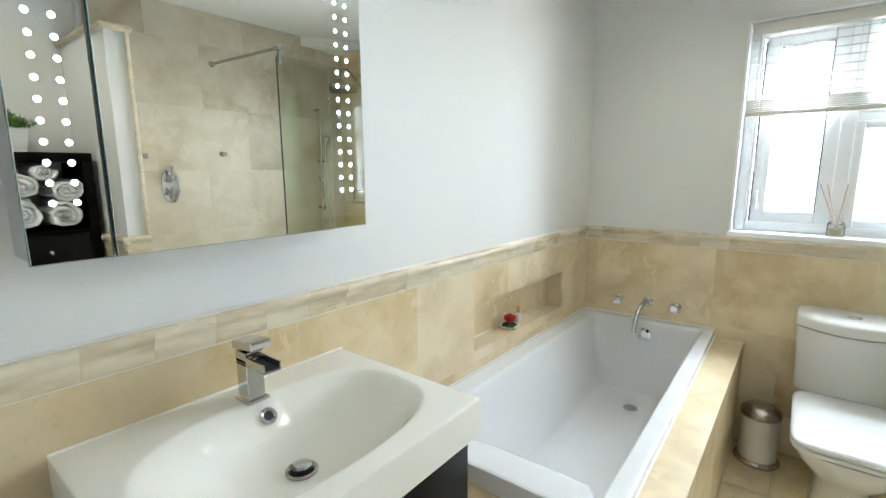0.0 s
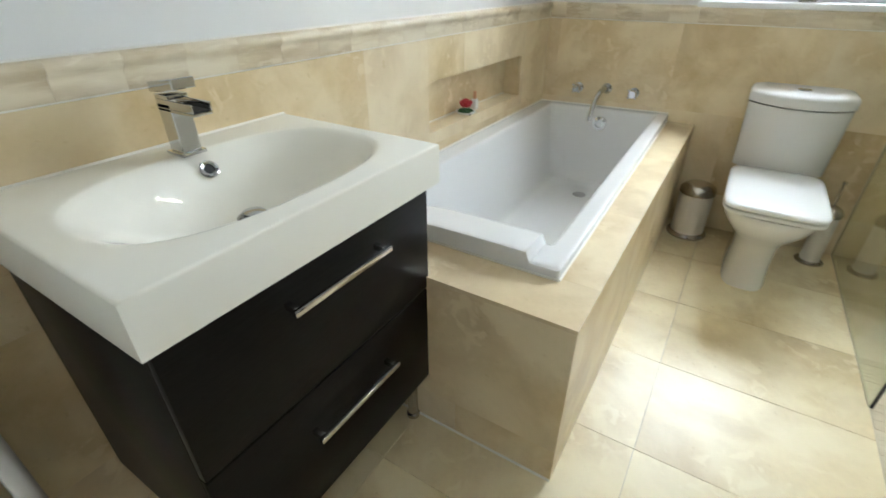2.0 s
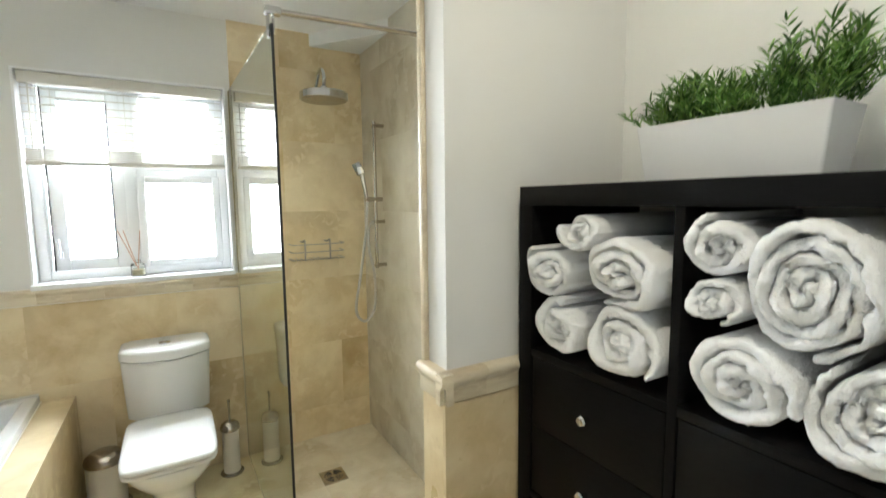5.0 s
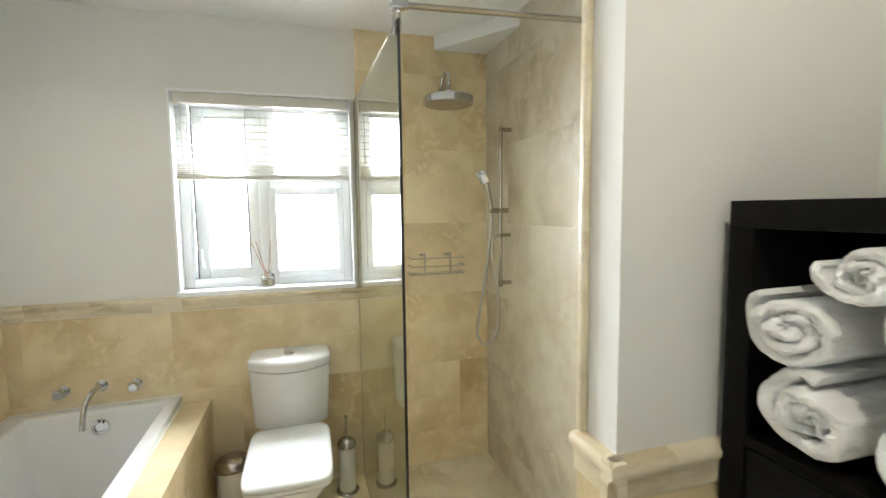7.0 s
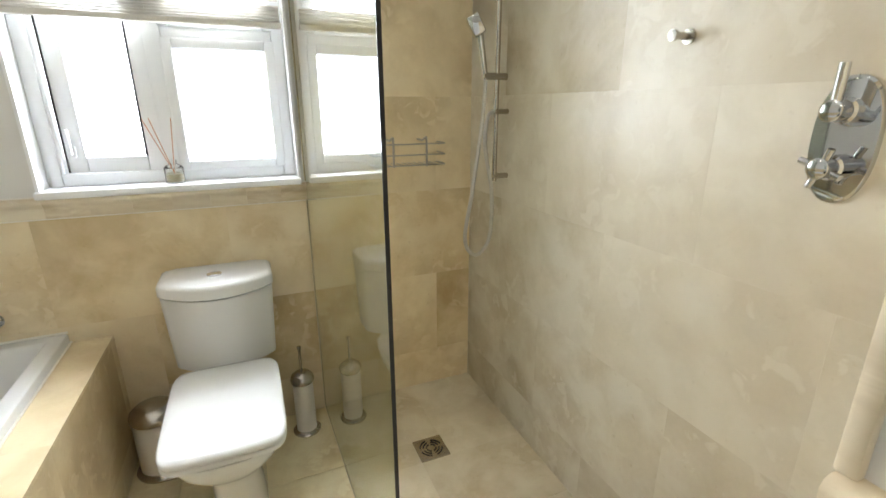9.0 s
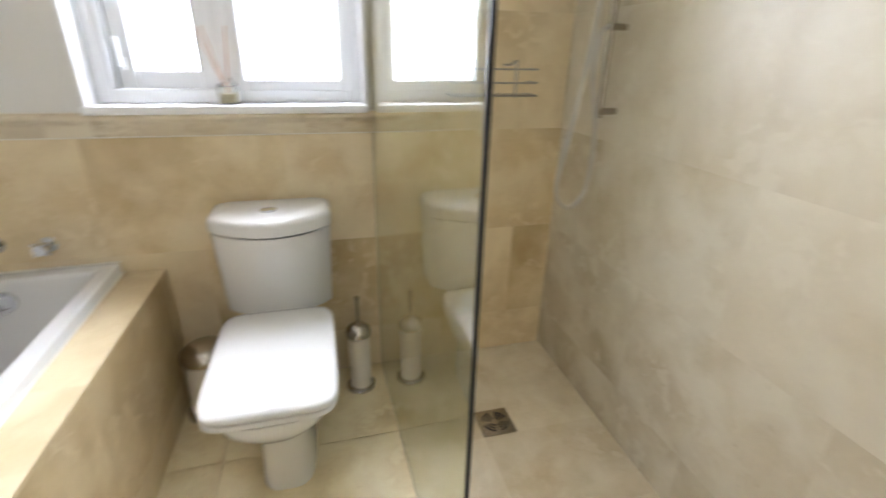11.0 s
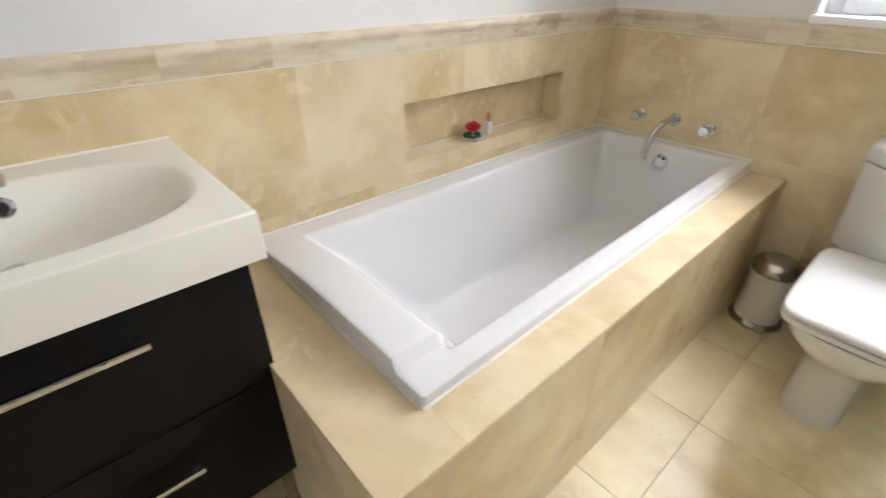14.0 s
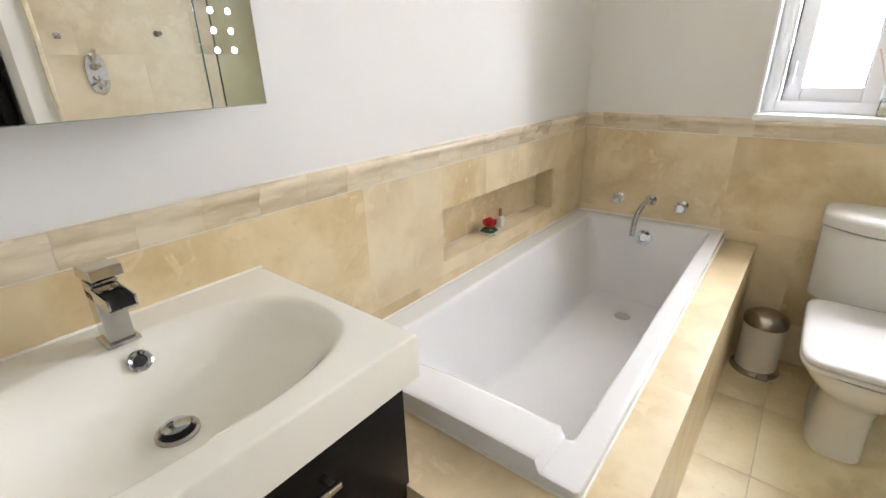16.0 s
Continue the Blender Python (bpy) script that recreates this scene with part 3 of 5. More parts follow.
for ring, (n, r, h, tilt) in enumerate(((3, 0.008, 0.052, 0.15), (5, 0.015, 0.048, 0.35), (6, 0.022, 0.043, 0.6))):
    for k in range(n):
        a = 2 * math.pi * k / n + ring * 0.5
        m = Matrix.Translation((rx + r * math.cos(a), ry + r * math.sin(a), NZ0 + h)) @ Matrix.Rotation(a, 4, "Z") @ Matrix.Rotation(tilt, 4, "Y") @ Matrix.Diagonal((0.005, 0.013, 0.016, 1))
        bmesh.ops.create_icosphere(bm, subdivisions=2, radius=1, matrix=m)
box(bm, rx - 0.006, rx + 0.006, ry - 0.006, ry + 0.006, NZ0 + 0.03, NZ0 + 0.06, 0.003)
part("flower", bm, ROSE, rose, "red petals")
vx, vy = -1.078, 1.845
vial = thing("small_bottle", "small white bottle with a dark stopper in the niche", "bottle", (vx, vy, NZ0))
part("glass", boxm(vx - 0.014, vx + 0.014, vy - 0.014, vy + 0.014, NZ0, NZ0 + 0.048, 0.004), PLANTER, vial)
part("label", boxm(vx + 0.0142, vx + 0.0148, vy - 0.010, vy + 0.010, NZ0 + 0.01, NZ0 + 0.036), PAPER, vial)
part("stopper", lathe([(0.006, 0.046), (0.006, 0.056), (0.008, 0.058), (0.007, 0.082), (0.001, 0.085)], (vx, vy, NZ0), n=16), REED, vial, "dark brown stopper")

# ---- vanity and basin ----
BY0, BY1, BXF, BZ, BZ0 = 0.028, 0.714, -0.556, 0.880, 0.788
van = thing("vanity_unit", "dark wenge two-drawer vanity unit on steel legs beside the bath", "vanity unit", (-0.8, 0.36, 0))
VY0, VY1, VX = 0.043, 0.684, -0.572
part("back_panel", boxm(XW + 0.002, XW + 0.014, VY0, VY1, 0.190, BZ0), VANITY_WOOD, van)
part("bottom_panel", boxm(XW + 0.014, VX - 0.019, VY0 + 0.018, VY1 - 0.018, 0.190, 0.206), VANITY_WOOD, van)
for y in (VY0, VY1 - 0.018):
    part("side_panel", boxm(XW + 0.014, VX - 0.019, y, y + 0.018, 0.190, BZ0, 0.001), VANITY_WOOD, van)
for z0, z1, hz in ((0.505, BZ0 - 0.006, 0.722), (0.190, 0.500, 0.398)):
    d = part("drawer_front", boxm(VX - 0.018, VX, VY0, VY1, z0, z1, 0.0015), VANITY_WOOD, van)
    bm = boxm(VX + 0.026, VX + 0.036, 0.246, 0.504, hz - 0.006, hz + 0.006, 0.0015)
    for y in (0.252, 0.486):
        box(bm, VX, VX + 0.028, y, y + 0.012, hz - 0.006, hz + 0.006, 0.001)
    part("handle", bm, CHROME, d, "square chrome bar handle")
for x in (-0.625, -1.0):
    for y in (0.085, 0.660):
        part("leg", lathe([(0.021, 0), (0.021, 0.012), (0.016, 0.016), (0.016, 0.19)], (x, y, 0), n=20), STEEL, van)

basin = thing("washbasin", "thick white cast basin with an oval bowl on the vanity unit", "basin", (-0.8, 0.36, BZ0))
cx, cy = -0.790, 0.380
angs = sorted([2 * math.pi * i / 72 + 0.01 for i in range(72)] + [math.atan2(sy - cy, sx - cx) % (2 * math.pi) for sx in (XW - 0.03, BXF) for sy in (BY0, BY1)])


def rect_ring(x0, x1, y0, y1, z):
    out = []
    for a in angs:
        c, s = math.cos(a), math.sin(a)
        k = min(((x1 if c > 0 else x0) - cx) / c if abs(c) > 1e-9 else 9e9, ((y1 if s > 0 else y0) - cy) / s if abs(s) > 1e-9 else 9e9)
        out.append(Vector((cx + k * c, cy + k * s, z)))
    return out


def bowl_ring(a_, b_, n, z, ox=0.0, oy=0.0):
    out = []
    for a in angs:
        c, s = math.cos(a), math.sin(a)
        k = (abs(c / a_) ** n + abs(s / b_) ** n) ** (-1 / n)
        out.append(Vector((cx + ox + k * c, cy + oy + k * s, z)))
    return out


bm = bmesh.new()
x0, x1 = XW - 0.03, BXF
loft(bm, [rect_ring(x0, x1, BY0, BY1, BZ0), rect_ring(x0, x1, BY0, BY1, BZ - 0.004), rect_ring(x0, x1 - 0.0015, BY0 + 0.0015, BY1 - 0.0015, BZ - 0.001), rect_ring(x0, x1 - 0.004, BY0 + 0.004, BY1 - 0.004, BZ), rect_ring(x0, x1 - 0.008, BY0 + 0.008, BY1 - 0.008, BZ), bowl_ring(0.192, 0.308, 2.9, BZ),
          bowl_ring(0.186, 0.302, 2.7, BZ), bowl_ring(0.181, 0.296, 2.7, BZ - 0.0012), bowl_ring(0.172, 0.284, 2.7, BZ - 0.007, 0.002), bowl_ring(0.156, 0.258, 2.6, BZ - 0.024, 0.008),
          bowl_ring(0.143, 0.224, 2.5, BZ - 0.046, 0.012), bowl_ring(0.126, 0.184, 2.4, BZ - 0.068, 0.012), bowl_ring(0.104, 0.140, 2.3, BZ - 0.086, 0.010), bowl_ring(0.074, 0.092, 2.2, BZ - 0.098, 0.005), bowl_ring(0.03, 0.035, 2, BZ - 0.104)], cap0=False)
part("bowl", bm, BASIN_MAT, basin, sharp=50)
wz = BZ - 0.1045
part("waste", lathe([(0.034, 0.0), (0.034, 0.004), (0.029, 0.006), (0.026, 0.003), (0.024, 0.0005)], (cx, cy, wz + 0.001)), STEEL, basin, "steel waste ring")
part("waste_gap", lathe([(0.025, 0.0), (0.025, 0.001), (0.001, 0.001)], (cx, cy, wz + 0.001)), HOLLOW_SHADE, basin, "dark gap")
part("plug", lathe([(0.007, 0.002), (0.007, 0.010), (0.021, 0.011), (0.022, 0.015), (0.012, 0.018), (0.001, 0.0185)], (cx, cy, wz + 0.001)), CHROME, basin, "chrome click plug")
om = axis_to((cx - 0.139, cy + 0.012, BZ - 0.031), (cx, cy + 0.012, BZ + 0.090))
part("overflow", lathe([(0.019, -0.006), (0.020, 0.003), (0.017, 0.0045), (0.0115, 0.002), (0.0105, -0.006)], m=om), CHROME, basin, "chrome overflow ring")
part("overflow_hole", lathe([(0.0105, -0.005), (0.0105, 0.0005)], m=om), HOLLOW_SHADE, basin, "dark hole")
part("sealant", rod((west(BY0), BY0, BZ), (west(BY1), BY1, BZ), 0.004, 8), SEALANT, basin, "white silicone bead")

tx, ty = -0.978, 0.384
tap = thing("basin_mixer", "square chrome waterfall mixer tap on the basin", "tap", (tx, ty, BZ))
part("foot", boxm(tx - 0.029, tx + 0.029, ty - 0.027, ty + 0.027, BZ, BZ + 0.007, 0.001), CHROME, tap)
bm = bmesh.new()
loft(bm, [[Vector((tx + ax + lean, ty + ay, BZ + z)) for ax, ay in ((-0.022, -0.021), (0.022, -0.021), (0.022, 0.021), (-0.022, 0.021))] for z, lean in ((0.007, 0.0), (0.105, 0.0))])
bmesh.ops.bevel(bm, geom=list(bm.edges), offset=0.0015, segments=1, affect="EDGES")
part("column", bm, CHROME, tap)
bm = boxm(tx - 0.022, tx + 0.095, ty - 0.021, ty + 0.021, BZ + 0.090, BZ + 0.096, 0.001)
for s in (-1, 1):
    box(bm, tx - 0.022, tx + 0.095, ty + s * 0.021 - (0.004 if s > 0 else 0), ty + s * 0.021 + (0.004 if s < 0 else 0), BZ + 0.096, BZ + 0.113, 0.001)
part("spout_channel", bm, CHROME, tap, "open waterfall spout")
part("spout_floor", boxm(tx + 0.02, tx + 0.093, ty - 0.0165, ty + 0.0165, BZ + 0.0962, BZ + 0.0985), HOLLOW_SHADE, tap, "dark channel bottom")
bm = boxm(tx - 0.022, tx + 0.022, ty - 0.021, ty + 0.021, BZ + 0.113, BZ + 0.122, 0.001)
part("cartridge", bm, CHROME, tap)
bm = bmesh.new()
loft(bm, [[Vector((tx + ax, ty + ay, BZ + 0.124 + up + (ax + 0.03) * 0.14)) for ax, ay in ((-0.03, -0.024), (0.055, -0.024), (0.055, 0.024), (-0.03, 0.024))] for up in (0.0, 0.020)])
bmesh.ops.bevel(bm, geom=list(bm.edges), offset=0.0015, segments=1, affect="EDGES")
part("lever", bm, CHROME, tap, "flat square lever")

# ---- mirror cabinet ----
MXF, MY0, MY1, MZ0, MZ1 = -0.953, 0.028, 0.735, 1.258, 1.960
cab = thing("mirror_cabinet", "mirrored bathroom cabinet with strips of white led dots", "mirror cabinet", (-1.0, 0.37, MZ0))
part("body", boxm(XW - 0.07, MXF - 0.012, MY0 + 0.004, MY1 - 0.004, MZ0 + 0.003, MZ1 - 0.003, 0.001), CAB_GREY, cab, "grey aluminium cabinet body")
for y0, y1, dxm in ((MY0, 0.141, 0.0), (0.145, 0.622, 0.004), (0.626, MY1, 0.0)):
    # the wide door stands a crack open, hinged beside the first strip
    swing = Matrix.Translation((MXF, y0, 0)) @ Matrix.Rotation(radians(-0.45), 4, "Z") @ Matrix.Translation((-MXF, -y0, 0)) if dxm else Matrix.Identity(4)
    bm = boxm(MXF - 0.010 + dxm, MXF - 0.0015 + dxm, y0, y1, MZ0, MZ1)
    bmesh.ops.transform(bm, matrix=swing, verts=bm.verts)
    p = part("mirror_door", bm, MIRROR_EDGE, cab, "mirror glass door edge")
    bm = boxm(MXF - 0.0015 + dxm, MXF + dxm, y0 + 0.0008, y1 - 0.0008, MZ0 + 0.0008, MZ1 - 0.0008, 0.0008, 1)
    bmesh.ops.transform(bm, matrix=swing, verts=bm.verts)
    part("mirror", bm, MIRROR, p, "silvered mirror glass")
dots = None
for y in (0.067, 0.099, 0.654, 0.686):
    for k in range(18):
        z = 1.356 + 0.0322 * k
        bm = bmesh.new()
        if dots is None:
            dots = mesh_of("led_dot", lathe([(0.0051, 0.0), (0.0051, 0.0006), (0.001, 0.0007)], m=Matrix.Rotation(radians(90), 4, "Y"), n=12, bm=bm), LED)
        else:
            bm.free()
        ob = new("led_dot", dots)
        ob.parent = cab
        ob.location = Vector((MXF, y, z)) - cab.location

# ---- toilet ----
wx, wy = 0.216, 2.345
wc = thing("toilet", "white close-coupled ceramic toilet with closed square lid", "toilet", (wx, 2.2, 0))
def sup(cx_, cy_, a_, f_, b_, n_, z_):
    return superloop(cx_, cy_, a_, b_, n_, z_, 56, f_)


bm = bmesh.new()
loft(bm, [sup(wx, 2.18, 0.088, 0.195, 0.30, 3.4, 0.0), sup(wx, 2.18, 0.088, 0.195, 0.30, 3.4, 0.012), sup(wx, 2.18, 0.083, 0.190, 0.30, 3.2, 0.10), sup(wx, 2.18, 0.086, 0.20, 0.30, 3.0, 0.19), sup(wx, 2.17, 0.104, 0.228, 0.30, 2.6, 0.247),
          sup(wx, 2.16, 0.142, 0.282, 0.30, 2.6, 0.298), sup(wx, 2.15, 0.167, 0.312, 0.30, 3.0, 0.348), sup(wx, 2.15, 0.176, 0.325, 0.30, 3.2, 0.385), sup(wx, 2.15, 0.174, 0.322, 0.30, 3.2, 0.398), sup(wx, 2.15, 0.16, 0.30, 0.29, 3.2, 0.400)])
part("pan", bm, CERAMIC, wc, sharp=60)


def lid_ring(grow, z):
    return sup(wx, 2.13, 0.178 + grow, 0.304 + grow, 0.215 + grow, 7.0, z)


part("seat", loft(bmesh.new(), [lid_ring(-0.006, 0.403), lid_ring(0.0, 0.406), lid_ring(0.0, 0.416), lid_ring(-0.004, 0.419)]), CERAMIC, wc, "white plastic seat", 60)
part("lid", loft(bmesh.new(), [lid_ring(-0.005, 0.422), lid_ring(0.001, 0.426), lid_ring(0.001, 0.434), lid_ring(-0.005, 0.441), lid_ring(-0.022, 0.445), lid_ring(-0.06, 0.447), lid_ring(-0.14, 0.448)]), CERAMIC, wc, "white plastic lid, closed", 60)
for s in (-1, 1):
    part("hinge", rod((wx + s * 0.075 - 0.028, 2.34, 0.428), (wx + s * 0.075 + 0.028, 2.34, 0.428), 0.011, 12), CERAMIC, wc)


def tank_ring(half, depth, z, grow=0.0):
    """Cistern plan: straight back, bowed front."""
    pts = [Vector((wx - half - grow, 2.552, z)), Vector((wx + half + grow, 2.552, z))]
    front = []
    for i in range(25):
        u = 1 - 2 * i / 24
        edge = abs(u) ** 10
        front.append(Vector((wx + u * (half + grow), 2.552 - (depth + grow) * (1 - 0.40 * u * u - 0.03 * edge), z)))
    return pts[:1] + pts[1:] + front


part("cistern", loft(bmesh.new(), [tank_ring(0.174, 0.200, 0.408, -0.01), tank_ring(0.178, 0.203, 0.415), tank_ring(0.186, 0.216, 0.58), tank_ring(0.192, 0.226, 0.708)]), CERAMIC, wc, sharp=50)
part("cistern_lid", loft(bmesh.new(), [tank_ring(0.193, 0.230, 0.712, -0.003), tank_ring(0.196, 0.234, 0.716), tank_ring(0.197, 0.236, 0.749), tank_ring(0.196, 0.234, 0.761, -0.003), tank_ring(0.194, 0.229, 0.769, -0.014), tank_ring(0.192, 0.222, 0.775, -0.05)]), CERAMIC, wc, "white ceramic cistern lid", 50)
bmn = lathe([(0.026, 0.0), (0.026, 0.004), (0.022, 0.006), (0.020, 0.0045), (0.001, 0.0055)], (wx - 0.003, 2.425, 0.775))
part("flush_button", bmn, CHROME, wc, "oval chrome flush button")

# pedal bin and toilet brush
bx, by = -0.068, 2.428
pb = thing("pedal_bin", "small cream enamel pedal bin with a domed steel lid", "pedal bin", (bx, by, 0))
part("base", lathe([(0.001, 0), (0.096, 0), (0.097, 0.008), (0.090, 0.018), (0.085, 0.022), (0.001, 0.022)], (bx, by, 0), n=40), STEEL, pb, "dark flared base ring")
part("body", lathe([(0.080, 0.020), (0.080, 0.235), (0.076, 0.238), (0.001, 0.238)], (bx, by, 0), n=40), BIN_WHITE, pb, "cream enamel body")
part("lid", lathe([(0.083, 0.234), (0.085, 0.238), (0.085, 0.252), (0.080, 0.266), (0.062, 0.281), (0.035, 0.290), (0.001, 0.293)], (bx, by, 0), n=40), STEEL, pb, "domed brushed steel lid")
part("pedal", boxm(bx + 0.02, bx + 0.060, by - 0.118, by - 0.075, 0.016, 0.024, 0.003), STEEL, pb)
part("hinge", boxm(bx - 0.025, bx + 0.025, by + 0.075, by + 0.094, 0.215, 0.26, 0.004), STEEL, pb)

ux, uy = 0.483, 2.43
br = thing("toilet_brush", "toilet brush in a cream cylinder with steel dome and base", "toilet brush", (ux, uy, 0))
part("base", lathe([(0.001, 0), (0.058, 0), (0.059, 0.006), (0.048, 0.014), (0.001, 0.014)], (ux, uy, 0)), STEEL, br, "steel base")
part("holder", lathe([(0.042, 0.012), (0.042, 0.255), (0.001, 0.255)], (ux, uy, 0)), BIN_WHITE, br, "cream cylinder")
part("dome", lathe([(0.047, 0.246), (0.049, 0.260), (0.043, 0.278), (0.028, 0.290), (0.009, 0.296), (0.001, 0.297)], (ux, uy, 0)), STEEL, br, "domed steel cover")
part("handle", lathe([(0.0055, 0.29), (0.0055, 0.395), (0.008, 0.398), (0.008, 0.412), (0.001, 0.414)], (ux, uy, 0), n=14), STEEL, br, "steel handle")

# ---- shower ----
SX, SY0, SZ = 0.600, 1.456, 2.062
scr = thing("shower_screen", "frameless clear glass shower screen with a dark edge", "shower screen", (SX, 2.0, 0))


def skewed(bm):
    """The screen runs slightly out of square with the wall."""
    for v in bm.verts:
        v.co.x += 0.012 - (v.co.y - SY0) / (YN - SY0) * 0.024
    return bm


gl = part("pane", skewed(boxm(SX - 0.004, SX + 0.004, SY0 + 0.004, YN - 0.004, 0.004, SZ)), GLASS, scr, "clear slightly green glass")
gl.visible_shadow = False
part("edge_seal", skewed(boxm(SX - 0.0045, SX + 0.0045, SY0, SY0 + 0.0035, 0.004, SZ)), RUBBER, scr, "dark glass edge")
part("wall_channel", skewed(boxm(SX - 0.007, SX + 0.007, YN - 0.004, YN, 0.002, SZ)), JOINT, scr, "sealant joint at the wall")
part("floor_seal", skewed(boxm(SX - 0.006, SX + 0.006, SY0 + 0.004, YN - 0.004, 0.0, 0.004)), JOINT, scr, "sealant joint on the floor")
SX = 0.612
bar = thing("screen_brace", "steel brace bar from glass screen to shower wall", "brace bar", (SX, SY0 + 0.02, 2.105))
part("rod", rod((SX - 0.01, SY0 + 0.02, 2.108), (XE - 0.012, SY0 - 0.03, 2.108), 0.0095, 16), STEEL, bar)
part("flange", lathe([(0.020, 0), (0.020, 0.006), (0.014, 0.012), (0.014, 0.045), (0.001, 0.045)], m=axis_to((XE, SY0 - 0.03, 2.108), (0, SY0 + 0.02, 2.108))), CHROME, bar)
part("elbow", boxm(SX - 0.02, SX + 0.035, SY0 + 0.006, SY0 + 0.034, 2.094, 2.122, 0.004), CHROME, bar)
part("clamp", boxm(SX - 0.014, SX - 0.004, SY0 + 0.012, SY0 + 0.03, 2.02, 2.095, 0.003), CHROME, bar)
part("clamp", boxm(SX + 0.004, SX + 0.012, SY0 + 0.012, SY0 + 0.03, 2.03, 2.095, 0.003), CHROME, bar)

hx, hy, hz = 1.036, 2.330, 2.014
head_ = thing("rain_shower", "large round chrome rain shower head on a curved arm", "shower head", (hx, YN, 2.1))
part("disc", lathe([(0.001, 0.0), (0.122, 0.0), (0.128, 0.004), (0.128, 0.036), (0.122, 0.042), (0.040, 0.045), (0.026, 0.055), (0.018, 0.075), (0.001, 0.076)], (hx, hy, hz), n=48), CHROME, head_)
part("spray_plate", lathe([(0.001, -0.002), (0.116, -0.002), (0.118, 0.0015), (0.001, 0.0015)], (hx, hy, hz), n=48), STEEL, head_, "grey nozzle plate")
part("arm", tube(spline([(hx, YN, 2.075), (hx, YN - 0.05, 2.09), (hx, YN - 0.11, 2.145), (hx, YN - 0.165, 2.185), (hx, YN - 0.215, 2.175), (hx, YN - 0.243, 2.13), (hx, hy, 2.09)]), 0.0105), CHROME, head_)
part("flange", lathe([(0.028, 0), (0.028, 0.006), (0.016, 0.014), (0.001, 0.014)], m=axis_to((hx, YN, 2.075), (hx, YN - 1, 2.2))), CHROME, head_)

RX, RY = XE - 0.057, 2.228
rail = thing("shower_riser", "steel riser rail with hand shower and looped hose", "shower rail", (XE, RY, 1.5))
part("rail", rod((RX, RY, 1.085), (RX, RY, 1.905), 0.0095), STEEL, rail)
for z in (1.105, 1.885):
    part("bracket", rod((XE, RY, z), (RX - 0.012, RY, z), 0.011), STEEL, rail)
part("slider", rod((XE - 0.018, RY, 1.478), (RX - 0.062, RY - 0.004, 1.478), 0.013), STEEL, rail)
hs0, hs1 = Vector((RX - 0.05, RY - 0.004, 1.465)), Vector((RX - 0.085, RY - 0.012, 1.635))
hsp = part("hand_shower", tube([hs0, hs0.lerp(hs1, 0.35), hs0.lerp(hs1, 0.7), hs1], lambda u: 0.010 + 0.004 * u), CHROME, rail)
hm = Matrix.Translation(hs1 + Vector((-0.008, -0.008, 0.012))) @ Matrix.Rotation(radians(-25), 4, "Z") @ Matrix.Rotation(radians(-28), 4, "Y")
bm = bmesh.new()
box(bm, -0.032, 0.014, -0.034, 0.034, -0.034, 0.034, 0.005)
bmesh.ops.transform(bm, matrix=hm, verts=bm.verts)
part("spray_head", bm, CHROME, hsp, "square chrome spray head")
part("outlet", rod((XE, RY + 0.01, 1.352), (XE - 0.085, RY - 0.03, 1.352), 0.010), STEEL, rail, "steel hose outlet elbow")
HOSE_LINE = [(-0.050, -0.004, 1.462), (-0.066, -0.01, 1.30), (-0.115, -0.035, 1.05), (-0.150, -0.05, 0.87), (-0.105, -0.06, 0.805), (-0.045, -0.055, 0.87), (-0.035, -0.045, 1.05), (-0.060, -0.03, 1.22), (-0.052, -0.03, 1.33), (-0.025, -0.028, 1.352)]
part("hose", tube(spline([(RX + a, RY + b, c) for a, b, c in HOSE_LINE], 12), 0.0075, 10), HOSE, rail, "flexible steel hose")

vyy, vzz = 1.094, 1.312
valve = thing("shower_valve", "oval chrome thermostatic shower valve with two lever handles", "shower valve", (XE, vyy, vzz))
m = Matrix.Translation((XE, vyy, vzz)) @ Matrix.Rotation(radians(-90), 4, "Y")
bm = bmesh.new()
oval = lambda k, h: [m @ Vector((k * 0.108 * math.copysign(abs(math.cos(t)) ** 0.85, math.cos(t)), k * 0.052 * math.copysign(abs(math.sin(t)) ** 0.85, math.sin(t)), h)) for t in [2 * math.pi * i / 40 for i in range(40)]]
loft(bm, [oval(1, 0.0), oval(1, 0.005), oval(0.95, 0.009)])
part("plate", bm, CHROME, valve)
for z, up in ((vzz + 0.050, True), (vzz - 0.045, False)):
    mm = axis_to((XE - 0.008, vyy, z), (XE - 1, vyy, z))
    k = part("knob", lathe([(0.022, 0), (0.022, 0.02), (0.018, 0.024), (0.018, 0.055), (0.014, 0.058), (0.001, 0.058)], m=mm), CHROME, valve)
    if up:
        part("lever", rod((XE - 0.052, vyy, z), (XE - 0.060, vyy - 0.004, z + 0.075), 0.0085), CHROME, k)
    else:
        bm = bmesh.new()
        for q in range(4):
            a = radians(20 + 90 * q)
            rod((XE - 0.052, vyy, z), (XE - 0.056, vyy + 0.036 * math.cos(a), z + 0.036 * math.sin(a)), 0.006, 10, bm)
        part("cross_handle", bm, CHROME, k)

hook = thing("robe_hook", "small round steel hook on the shower wall", "hook", (XE, 1.444, 1.521))
part("rosette", lathe([(0.017, 0), (0.017, 0.006), (0.001, 0.008)], m=axis_to((XE, 1.444, 1.521), (0, 1.444, 1.521))), STEEL, hook)
part("peg", lathe([(0.008, 0.004), (0.008, 0.045), (0.012, 0.047), (0.012, 0.055), (0.001, 0.056)], m=axis_to((XE, 1.444, 1.521), (0, 1.444, 1.521))), STEEL, hook)

